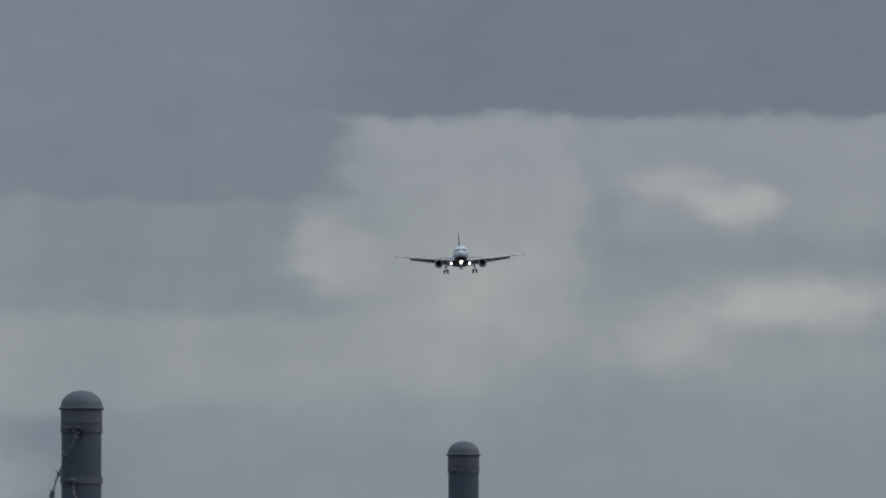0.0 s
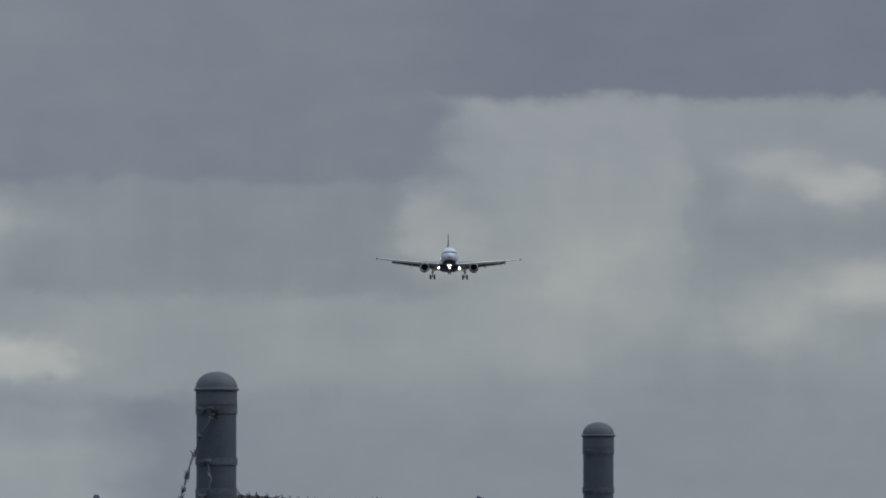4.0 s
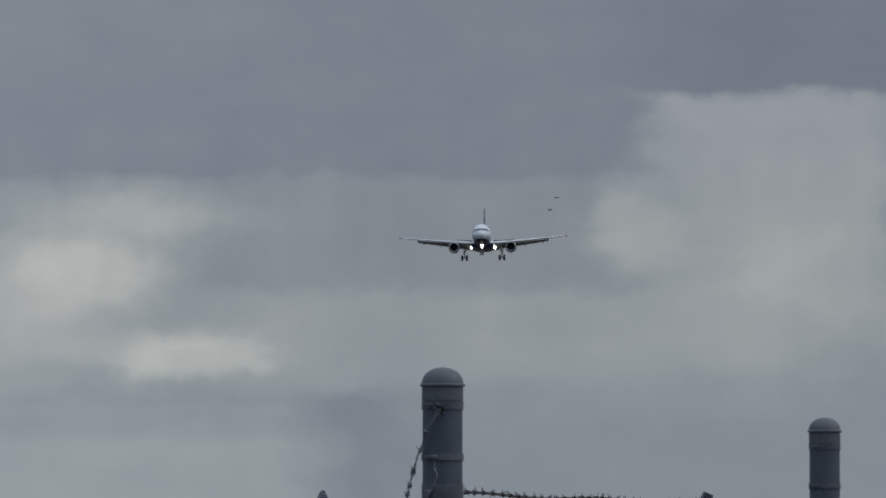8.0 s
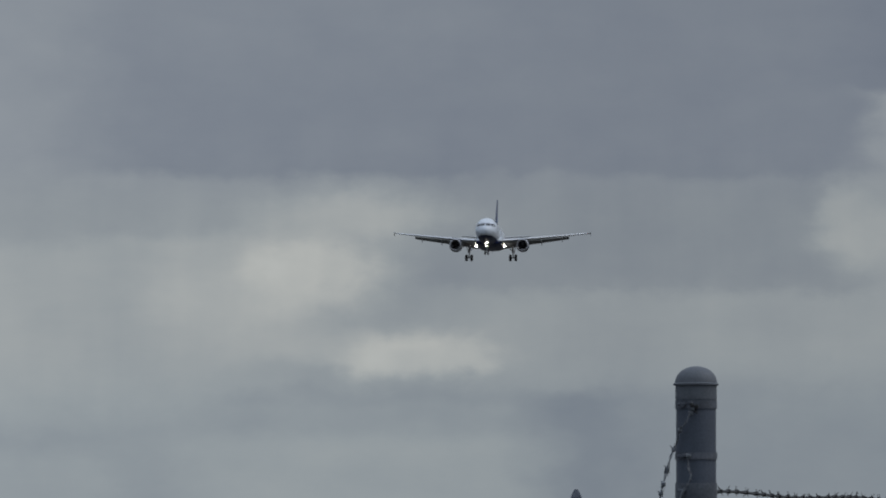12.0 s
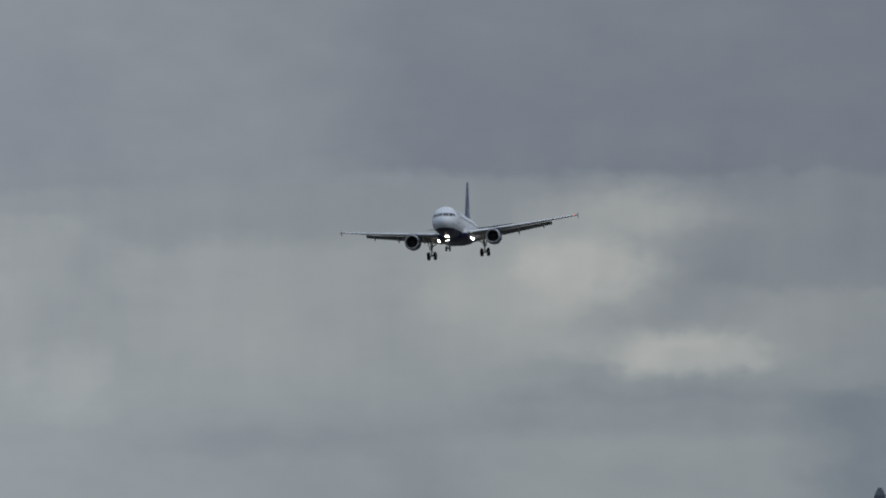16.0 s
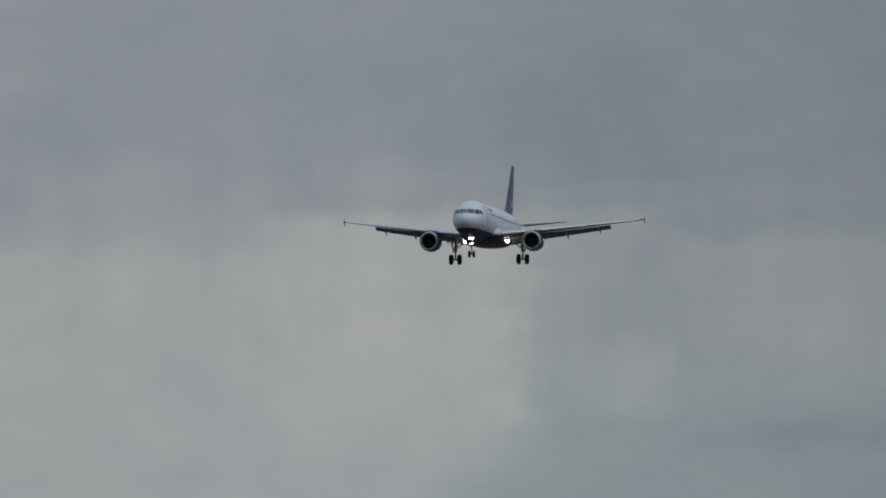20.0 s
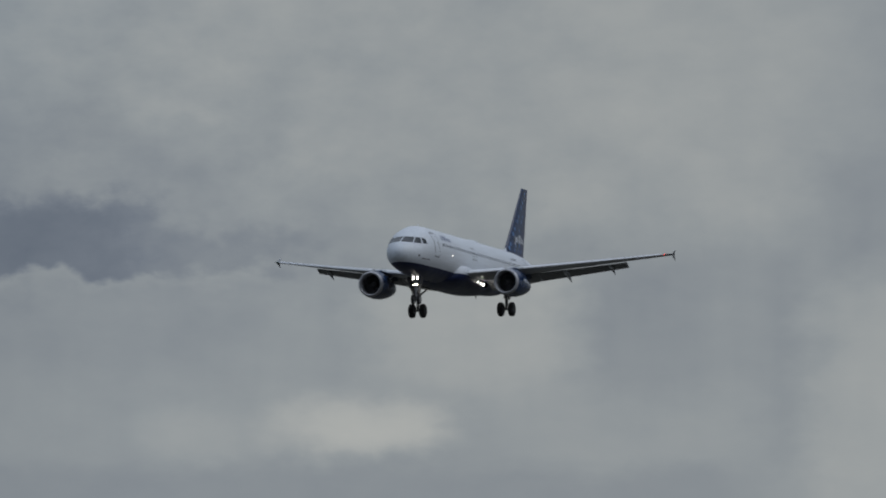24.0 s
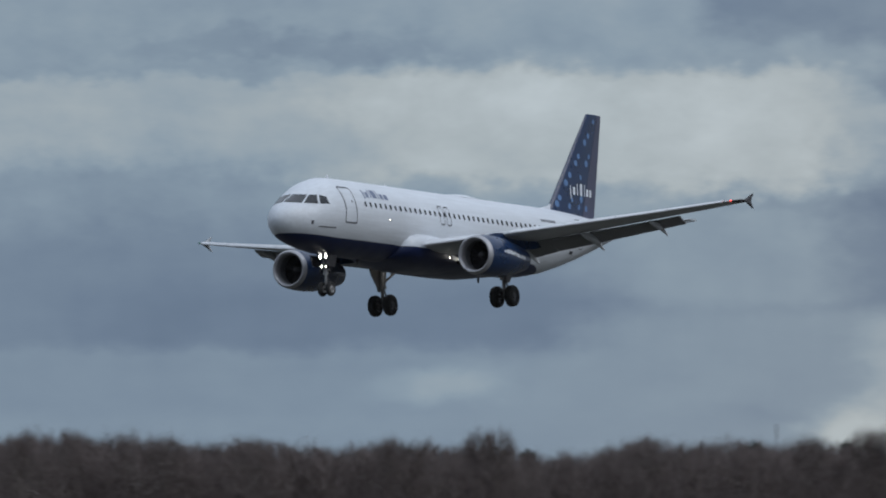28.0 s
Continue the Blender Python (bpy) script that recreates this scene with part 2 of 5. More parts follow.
    puff(7.74, 2.73, 0.18, 0.2, 0.333, 0.8)
    puff(7.59, 2.47, 0.28, 0.18, 0.357, 0.8)
    puff(7.23, 2.99, 0.4, 0.3, 0.296, 0.6)
    # brighter heads among them
    nearer()
    puff(6.68, 2.25, 0.36, 0.32, 0.362, 0.9)
    puff(6.90, 1.81, 0.4, 0.2, 0.323, 0.7)
    puff(6.13, 3.10, 0.3, 0.25, 0.314, 0.6)
    puff(5.91, 2.73, 0.1, 0.5, 0.261, 0.7)
    puff(5.43, 3.01, 0.3, 0.1, 0.357, 0.9)
    puff(4.99, 2.88, 0.26, 0.11, 0.393, 0.9)
    slab(3.56, 5.72, 2.43, 2.64, 0.25, 0.06, 0.1, 0.257, 0.9)
    puff(4.66, 2.23, 0.6, 0.16, 0.404, 0.9)
    puff(5.47, 2.00, 0.4, 0.22, 0.357, 0.9)
    puff(4.47, 1.85, 0.5, 0.2, 0.305, 0.7)
    slab(2.46, 10.53, 0.89, 1.26, 0.3, 0.2, 0.15, 0.249, 0.6)
    # broken bright patches under the deck
    nearer()
    slab(7.80, 13.67, 2.89, 9.00, 0.4, 0.06, 0.3, 0.215, 1.0)
    slab(10.19, 13.67, 3.61, 9.00, 0.6, 0.3, 0.3, 0.231, 0.7)
    slab(10.70, 12.68, 1.51, 2.61, 0.4, 0.06, 0.2, 0.288, 0.8)
    slab(9.09, 13.86, -3.00, 1.48, 0.4, 0.3, 0.07, 0.219, 1.0)
    slab(7.62, 10.55, 1.55, 2.14, 0.3, 0.1, 0.06, 0.301, 0.6)
    # the bright patches themselves
    nearer()
    puff(11.65, 2.32, 0.7, 0.22, 0.324, 0.7)
    puff(11.28, 2.25, 0.42, 0.22, 0.466, 0.9)
    puff(11.14, 2.38, 0.2, 0.13, 0.422, 0.9)
    puff(12.06, 2.32, 0.3, 0.16, 0.369, 0.9)
    puff(10.88, 2.68, 0.18, 0.1, 0.328, 0.8)
    puff(10.62, 1.75, 0.44, 0.13, 0.478, 0.9)
    puff(10.37, 1.70, 0.4, 0.08, 0.412, 0.9)
    puff(11.14, 1.80, 0.4, 0.11, 0.341, 0.8)
    # curtains of rain before paler cloud
    nearer()
    slab(12.66, 16.51, 2.80, 9.00, 0.5, 0.09, 0.3, 0.260, 1.0)
    slab(15.05, 16.51, 3.28, 9.00, 0.4, 0.3, 0.3, 0.242, 0.8)
    slab(11.56, 15.60, 2.51, 2.77, 0.3, 0.08, 0.1, 0.274, 0.7)
    slab(11.74, 14.39, 1.19, 2.47, 0.3, 0.3, 0.1, 0.317, 0.9)
    slab(14.39, 15.41, 1.15, 2.62, 0.2, 0.2, 0.05, 0.300, 1.0)
    slab(15.41, 16.37, 1.19, 2.61, 0.2, 0.25, 0.05, 0.393, 1.0)
    puff(14.57, 1.56, 0.28, 0.24, 0.352, 0.9)
    puff(13.39, 1.92, 0.6, 0.3, 0.316, 0.6)
    slab(9.72, 12.29, -3.00, 1.21, 0.5, 0.3, 0.1, 0.305, 0.8)
    slab(12.29, 15.60, -3.00, 1.13, 0.4, 0.3, 0.12, 0.297, 0.9)
    puff(10.86, 2.64, 0.6, 0.14, 0.366, 0.9)
    puff(11.74, 2.07, 0.5, 0.3, 0.371, 0.8)
    slab(9.72, 11.74, -3.00, 1.48, 0.4, 0.3, 0.1, 0.316, 0.6)
    # deck, frayed towards its end
    nearer()
    slab(15.08, 18.09, 2.94, 9.00, 0.6, 0.2, 0.3, 0.262, 1.0)
    slab(14.16, 15.45, 2.76, 3.72, 0.4, 0.08, 0.3, 0.242, 0.9)
    slab(15.56, 18.27, 2.43, 2.91, 0.4, 0.2, 0.15, 0.291, 0.9)
    slab(15.56, 19.30, -3.00, 2.43, 0.3, 0.3, 0.25, 0.337, 1.0)
    slab(15.23, 16.80, 1.04, 2.58, 0.3, 0.3, 0.1, 0.373, 0.8)
    slab(19.23, 20.58, 1.70, 3.09, 0.4, 0.3, 0.2, 0.268, 0.9)
    slab(18.64, 20.77, 3.27, 9.00, 0.45, 0.25, 0.3, 0.310, 0.9)
    slab(19.45, 21.87, -3.00, 1.70, 0.5, 0.3, 0.2, 0.315, 0.8)
    puff(17.39, 3.20, 0.5, 0.4, 0.275, 0.6)
    # heaped cloud with a dark flat base
    nearer()
    slab(21.21, 26.39, -3.00, 9.00, 0.5, 0.3, 0.3, 0.288, 1.0)
    slab(19.20, 21.21, 2.69, 9.00, 0.4, 0.3, 0.3, 0.335, 0.9)
    slab(21.21, 23.67, 3.02, 9.00, 0.3, 0.3, 0.3, 0.325, 0.7)
    slab(24.74, 26.39, 3.39, 9.00, 0.3, 0.2, 0.3, 0.238, 1.0)
    slab(23.78, 24.66, 3.76, 9.00, 0.2, 0.2, 0.3, 0.306, 0.8)
    slab(24.52, 26.39, 2.51, 3.57, 0.3, 0.1, 0.25, 0.222, 0.9)
    slab(23.38, 24.70, 2.69, 3.39, 0.3, 0.1, 0.2, 0.244, 0.8)
    slab(23.38, 26.39, 2.44, 3.02, 0.25, 0.06, 0.2, 0.175, 1.0)
    slab(22.57, 23.60, 2.45, 2.77, 0.25, 0.07, 0.12, 0.215, 0.85)
    slab(22.79, 26.39, 3.02, 3.50, 0.3, 0.1, 0.15, 0.273, 0.6)
    # its billows
    nearer()
    puff(23.86, 3.08, 0.34, 0.15, 0.289, 0.9)
    puff(23.27, 3.01, 0.36, 0.2, 0.277, 0.9)
    puff(24.44, 3.02, 0.24, 0.13, 0.264, 0.9)
    puff(25.10, 3.17, 0.3, 0.2, 0.259, 0.9)
    puff(22.72, 3.02, 0.3, 0.16, 0.277, 0.7)
    slab(22.79, 26.39, 1.85, 2.38, 0.3, 0.2, 0.05, 0.265, 0.9)
    slab(20.74, 22.02, 1.70, 2.47, 0.25, 0.2, 0.1, 0.350, 0.9)
    puff(22.23, 1.44, 0.46, 0.18, 0.426, 0.9)
    puff(21.87, 1.48, 0.3, 0.15, 0.421, 0.9)
    puff(23.23, 1.41, 0.34, 0.18, 0.329, 0.9)
    puff(25.10, 1.56, 0.3, 0.24, 0.353, 0.9)
    slab(19.68, 26.39, -3.00, 1.21, 0.4, 0.2, 0.1, 0.254, 0.8)
    # wide billows over a blue gap
    nearer()
    slab(26.33, 32.31, -3.00, 9.00, 0.4, 0.3, 0.3, 0.265, 1.0)
    slab(27.54, 30.55, 2.77, 3.91, 0.2, 0.2, 0.3, 0.308, 0.9)
    slab(30.70, 32.31, 3.62, 9.00, 0.2, 0.12, 0.3, 0.223, 1.0)
    slab(30.77, 32.31, 2.77, 3.54, 0.2, 0.1, 0.1, 0.292, 1.0)
    puff(30.81, 3.32, 0.3, 0.1, 0.226, 0.8)
    puff(29.93, 3.51, 0.5, 0.36, 0.427, 0.9)
    puff(30.33, 3.32, 0.24, 0.2, 0.410, 0.9)
    puff(29.16, 3.21, 0.5, 0.26, 0.362, 0.8)
    puff(28.27, 3.58, 0.35, 0.14, 0.255, 0.6)
    puff(31.10, 3.06, 0.2, 0.13, 0.355, 0.9)
    slab(26.00, 27.43, 3.14, 9.00, 0.3, 0.15, 0.3, 0.310, 1.0)
    puff(26.44, 3.69, 0.4, 0.3, 0.336, 0.7)
    # the gap and the pale band under it
    nearer()
    slab(26.00, 28.05, 2.64, 2.93, 0.25, 0.08, 0.12, 0.145, 1.0)
    slab(26.00, 32.31, 1.83, 2.64, 0.3, 0.06, 0.12, 0.207, 1.0)
    slab(27.83, 30.11, 1.89, 2.81, 0.35, 0.08, 0.12, 0.173, 0.8)
    puff(26.81, 2.26, 0.6, 0.2, 0.219, 0.7)
    slab(27.39, 31.21, 1.29, 1.76, 0.3, 0.15, 0.05, 0.324, 1.0)
    slab(26.00, 27.39, 1.30, 1.80, 0.3, 0.15, 0.08, 0.274, 1.0)
    puff(28.86, 1.54, 0.55, 0.1, 0.421, 0.9)
    puff(30.48, 1.63, 0.4, 0.1, 0.401, 0.9)
    puff(26.62, 1.49, 0.4, 0.1, 0.317, 0.9)
    puff(30.84, 1.49, 0.3, 0.12, 0.353, 0.9)
    puff(29.67, 1.38, 0.4, 0.08, 0.268, 0.7)
    slab(26.00, 32.31, -3.00, 1.21, 0.4, 0.2, 0.08, 0.242, 1.0)
    # blue gap under a bright bank
    nearer()
    slab(32.62, 38.31, -3.00, 9.00, 0.4, 0.3, 0.3, 0.264, 1.0)
    slab(32.25, 38.31, 3.40, 9.00, 0.3, 0.06, 0.3, 0.300, 1.0)
    slab(34.78, 38.31, 2.78, 3.35, 0.3, 0.15, 0.07, 0.357, 1.0)
    slab(31.33, 34.78, 2.60, 3.39, 0.35, 0.15, 0.08, 0.427, 1.0)
    puff(33.54, 3.22, 0.6, 0.2, 0.474, 0.9)
    puff(32.25, 3.04, 0.7, 0.28, 0.457, 0.9)
    slab(32.62, 34.64, 2.38, 2.64, 0.3, 0.12, 0.1, 0.300, 0.8)
    puff(34.78, 2.93, 0.5, 0.2, 0.355, 0.7)
    puff(35.00, 3.54, 1.1, 0.09, 0.230, 0.8)
    slab(33.17, 38.31, 1.55, 2.38, 0.3, 0.1, 0.22, 0.217, 1.0)
    slab(32.69, 36.29, 1.60, 2.01, 0.5, 0.08, 0.15, 0.188, 0.9)
    slab(31.33, 32.80, 1.85, 2.52, 0.3, 0.1, 0.1, 0.288, 0.9)
    slab(33.79, 38.31, 1.11, 1.52, 0.3, 0.1, 0.06, 0.249, 1.0)
    puff(33.90, 1.34, 0.33, 0.1, 0.338, 0.9)
    puff(34.31, 1.32, 0.2, 0.08, 0.294, 0.7)
    slab(31.33, 33.06, 1.28, 1.79, 0.3, 0.1, 0.1, 0.265, 1.0)
    slab(31.52, 38.31, -3.00, 1.11, 0.4, 0.2, 0.07, 0.259, 0.9)
    puff(31.28, 1.04, 0.3, 0.14, 0.475, 0.9)
    puff(30.93, 1.21, 0.24, 0.18, 0.415, 0.8)

    # falling rain in faint upright streaks, flat layers, and heaped lumps further along
    rain = mth("MULTIPLY", noise_at(1, 0.16, 2.0, 3.0, 0.5, 9.0), mth("MULTIPLY_ADD", heap.outputs[0], -0.08, 0.26))
    rain = mth("MULTIPLY", rain, mth("MULTIPLY", step(el, 3.5, 2.7), step(el, 1.1, 1.7)))
    flat = mth("MULTIPLY", noise_at(0.5, 2.6, 1.3, 5.0, 0.55, 1.0), 0.08)
    lump = mth("MULTIPLY", noise_at(1, 1.5, 2.0, 7.0, 0.56, 5.0), mth("MULTIPLY_ADD", heaped, 0.30, 0.16))
    total[0] = mth("MULTIPLY", total[0], mth("ADD", 1.0, mth("ADD", rain, mth("ADD", flat, lump))))

    ramp = t.nodes.new("ShaderNodeValToRGB")
    els = ramp.color_ramp.elements
    els[0].position, els[0].color = 0.10, (0.078, 0.103, 0.145, 1)
    els[1].position, els[1].color = 0.60, (0.595, 0.61, 0.595, 1)
    for pos, col in ((0.20, (0.176, 0.203, 0.243)), (0.30, (0.283, 0.312, 0.330)), (0.42, (0.416, 0.432, 0.422))):
        e = els.new(pos)
        e.color = (*col, 1)
    link(t, total[0], ramp.inputs[0])
    # the clearer air past heading 24 is bluer
    blue = node(t, "ShaderNodeMapRange", values={1: 24.5, 2: 33.5, 3: 0.0, 4: 1.0})
    link(t, mth("MULTIPLY_ADD", mth("SUBTRACT", el, 2.4), 0.6, az), blue.inputs[0])
    tint = node(t, "ShaderNodeMix")
    tint.data_type, tint.blend_type = "RGBA", "MULTIPLY"
    # lit tops keep less of the blue than the shaded gaps
    link(t, mth("MULTIPLY", blue.outputs[0], mth("MULTIPLY_ADD", step(total[0], 0.27, 0.42), -0.40, 1.0)), tint.inputs[0])
    link(t, ramp.outputs[0], tint.inputs[6])
    tint.inputs[7].default_value = (0.875, 1.03, 1.19, 1)
    warm = mth("MULTIPLY", step(az, 13.0, 17.0), step(az, 26.0, 21.0))
    haze = node(t, "ShaderNodeMix")
    haze.data_type, haze.blend_type = "RGBA", "MULTIPLY"
    link(t, warm, haze.inputs[0])
    link(t, tint.outputs[2], haze.inputs[6])
    haze.inputs[7].default_value = (1.005, 0.995, 0.985, 1)
    # the deck is a little more violet, the low air under it a little greener
    west = step(az, 20.0, 15.0)
    deck = node(t, "ShaderNodeMix")
    deck.data_type, deck.blend_type = "RGBA", "MULTIPLY"
    link(t, mth("MULTIPLY", west, step(el, 2.6, 3.1)), deck.inputs[0])
    link(t, haze.outputs[2], deck.inputs[6])
    deck.inputs[7].default_value = (1.0, 0.997, 1.02, 1)
    low = node(t, "ShaderNodeMix")
    low.data_type, low.blend_type = "RGBA", "MULTIPLY"
    link(t, mth("MULTIPLY", west, step(el, 1.9, 1.3)), low.inputs[0])
    link(t, deck.outputs[2], low.inputs[6])
    low.inputs[7].default_value = (0.98, 1.0, 1.01, 1)
    em = t.nodes.new("ShaderNodeEmission")
    link(t, low.outputs[2], em.inputs[0])
    # brightness gain by heading, added to cancel the exposure keyed on the camera
    pale = t.nodes.new("ShaderNodeValToRGB")
    els = pale.color_ramp.elements
    els[0].position, els[0].color = 9 / 40, (0.5, 0.5, 0.5, 1)
    els[1].position, els[1].color = 35.3 / 40, (0.451, 0.451, 0.451, 1)
    for a, g in ((13, 0.535), (15, 0.595), (17, 0.635), (21, 0.63), (23.5, 0.635), (25.5, 0.58), (28, 0.51), (31.4, 0.467)):
        els.new(a / 40).color = (g, g, g, 1)
    link(t, mth("DIVIDE", az, 40.0), pale.inputs[0])
    link(t, mth("MULTIPLY", pale.outputs[0], 2.0), em.inputs[1])
    fade = node(t, "ShaderNodeMapRange", values={1: 7.0, 2: 12.0, 3: 1.0, 4: 0.0})
    link(t, el, fade.inputs[0])
    clear = t.nodes.new("ShaderNodeBsdfTransparent")
    mix = t.nodes.new("ShaderNodeMixShader")
    link(t, fade.outputs[0], mix.inputs[0])
    link(t, clear.outputs[0], mix.inputs[1])
    link(t, em.outputs[0], mix.inputs[2])
    out = t.nodes.new("ShaderNodeOutputMaterial")
    link(t, mix.outputs[0], out.inputs[0])
    m.cycles.emission_sampling = "NONE"
    return m


# ---- mesh helpers ----


def part(name, bm, mat, parent=None, label="", smooth=35):
    """Links a bmesh as one mesh object, under a thing or a part."""
    me = bpy.data.meshes.new(name)
    bmesh.ops.recalc_face_normals(bm, faces=bm.faces)
    bm.to_mesh(me)
    bm.free()
    me.materials.append(mat)
    if smooth:
        for p in me.polygons:
            p.use_smooth = True
        me.set_sharp_from_angle(angle=radians(smooth))
    ob = new(name, me)
    if parent:
        ob.parent = parent
    if label:
        ob["label"] = label
    return ob


def from_lists(name, verts, faces, mat, parent=None, smooth=True):
    me = bpy.data.meshes.new(name)
    me.from_pydata(verts, [], faces)
    me.materials.append(mat)
    if smooth:
        me.polygons.foreach_set("use_smooth", [True] * len(faces))
    ob = new(name, me)
    if parent:
        ob.parent = parent
    return ob


def loft(rings, cap=True, closed=True):
    bm = bmesh.new()
    rows = [[bm.verts.new(p) for p in r] for r in rings]
    n = len(rows[0])
    for a, b in zip(rows, rows[1:]):
        for i in range(n if closed else n - 1):
            bm.faces.new((a[i], a[(i + 1) % n], b[(i + 1) % n], b[i]))
    if cap:
        bm.faces.new(rows[0])
        bm.faces.new(rows[-1])
    return bm


def box(bm, c, s, m=None):
    q = Matrix.Translation(c) @ (m or Matrix()) @ Matrix.Diagonal((*s, 1))
    return bmesh.ops.create_cube(bm, size=1, matrix=q)


def rod(bm, a, b, r0, r1=None, seg=10):
    a, b = Vector(a), Vector(b)
    d = b - a
    q = Matrix.Translation((a + b) / 2) @ d.to_track_quat("Z", "Y").to_matrix().to_4x4()
    bmesh.ops.create_cone(bm, cap_ends=True, segments=seg, radius1=r0, radius2=r0 if r1 is None else r1, depth=d.length, matrix=q)


def L(s, y, z):
    """Aircraft place from metres aft of the nose, to port and above the centreline."""
    return Vector((-y, 17.0 - s, z))


def empty(name, m, label, category, group=""):
    ob = new(name)
    ob.empty_display_size = 0.2
    ob.matrix_world = m
    return tagged(ob, label, category, group)


# ---- the setting: ground and the cloud layer ----
CLOUD_R = 4600.0


def build_setting():
    bm = bmesh.new()
    bmesh.ops.create_circle(bm, cap_ends=True, segments=96, radius=4590)
    g = part("ground", bm, GRASS, smooth=0)
    tagged(g, "flat winter grassland of the airfield reaching the horizon", "ground", kind="structure")
    rings = []
    for z in (-150, 0, 150, 300, 600, 1000):
        rings.append([(CLOUD_R * math.cos(2 * math.pi * i / 128), CLOUD_R * math.sin(2 * math.pi * i / 128), z) for i in range(128)])
    c = part("backdrop", loft(rings, cap=False), cloud_material())
    c.location = (0, 0, EYE)
    tagged(c, "layer of broken grey overcast cloud drifting along the horizon", "cloud", kind="structure")
    return c


clouds = build_setting()

# ---- the airliner ----
# metres aft of the nose: half width, crown height, keel height
HULL = ((0.0, 0.03, -0.42, -0.48), (0.06, 0.27, -0.18, -0.72), (0.2, 0.50, 0.06, -0.93), (0.5, 0.80, 0.36, -1.18), (1.0, 1.13, 0.62, -1.43),
        (1.5, 1.37, 0.84, -1.60), (2.0, 1.55, 1.13, -1.72), (2.5, 1.68, 1.43, -1.82), (3.2, 1.81, 1.76, -1.92), (4.2, 1.92, 2.01, -2.02), (5.5, 1.965, 2.07, -2.06),
        (7.0, 1.975, 2.07, -2.07), (24.5, 1.975, 2.07, -2.07), (26.0, 1.965, 2.07, -1.95), (28.0, 1.90, 2.07, -1.65), (30.0, 1.72, 2.05, -1.20),
        (32.0, 1.45, 1.98, -0.68), (34.0, 1.10, 1.86, -0.12), (36.0, 0.68, 1.62, 0.48), (37.2, 0.32, 1.32, 0.82), (37.57, 0.14, 1.14, 0.95))
HULL_S = [h[0] for h in HULL]


def hull(s):
    return [float(np.interp(s, HULL_S, [h[k] for h in HULL])) for k in (1, 2, 3)]


def skin(s, phi, out=0.0):
    """Point of the fuselage skin at s, phi degrees from the crown to port."""
    w, t, b = hull(s)
    c, h = (t + b) / 2, (t - b) / 2
    a = radians(phi)
    return L(s, (w + out) * math.sin(a), c + (h + out) * math.cos(a))


def phi_at(s, z):
    w, t, b = hull(s)
    return math.degrees(math.acos(max(-1, min(1, (z - (t + b) / 2) / ((t - b) / 2)))))


def airfoil(n=14):
    pts = []
    for i in range(n + 1):
        x = 0.5 * (1 - math.cos(math.pi * i / n))
        y = 5 * (0.2969 * math.sqrt(x) - 0.126 * x - 0.3516 * x * x + 0.2843 * x ** 3 - 0.1030 * x ** 4)
        pts.append((x, y))
    return [(x, y) for x, y in reversed(pts)] + [(x, -y * 0.8) for x, y in pts[1:]]


FOIL = airfoil()


def section(le, y, z, chord, thick, drop=0.0, twist=0.0):
    """Wing section at span y: leading edge station, height, chord and thickness ratio; drop turns the nose down."""
    c, s = math.cos(radians(twist)), math.sin(radians(twist))
    out = []
    for u, v in FOIL:
        a, b = u * chord, v * thick * chord
        out.append(L(le + a * c + b * s, y, z - a * s + b * c))
    return out


# span: leading edge, trailing edge
WING = ((0.0, 10.6, 18.6), (1.9, 11.75, 18.55), (6.4, 14.15, 18.75), (16.95, 20.10, 21.60))


def wing_at(y):
    ys = [w[0] for w in WING]
    le = float(np.interp(y, ys, [w[1] for w in WING]))
    te = float(np.interp(y, ys, [w[2] for w in WING]))
    q = max(0.0, y - 2)
    return le, te, -1.22 + 0.116 * q + 0.0010 * q * q


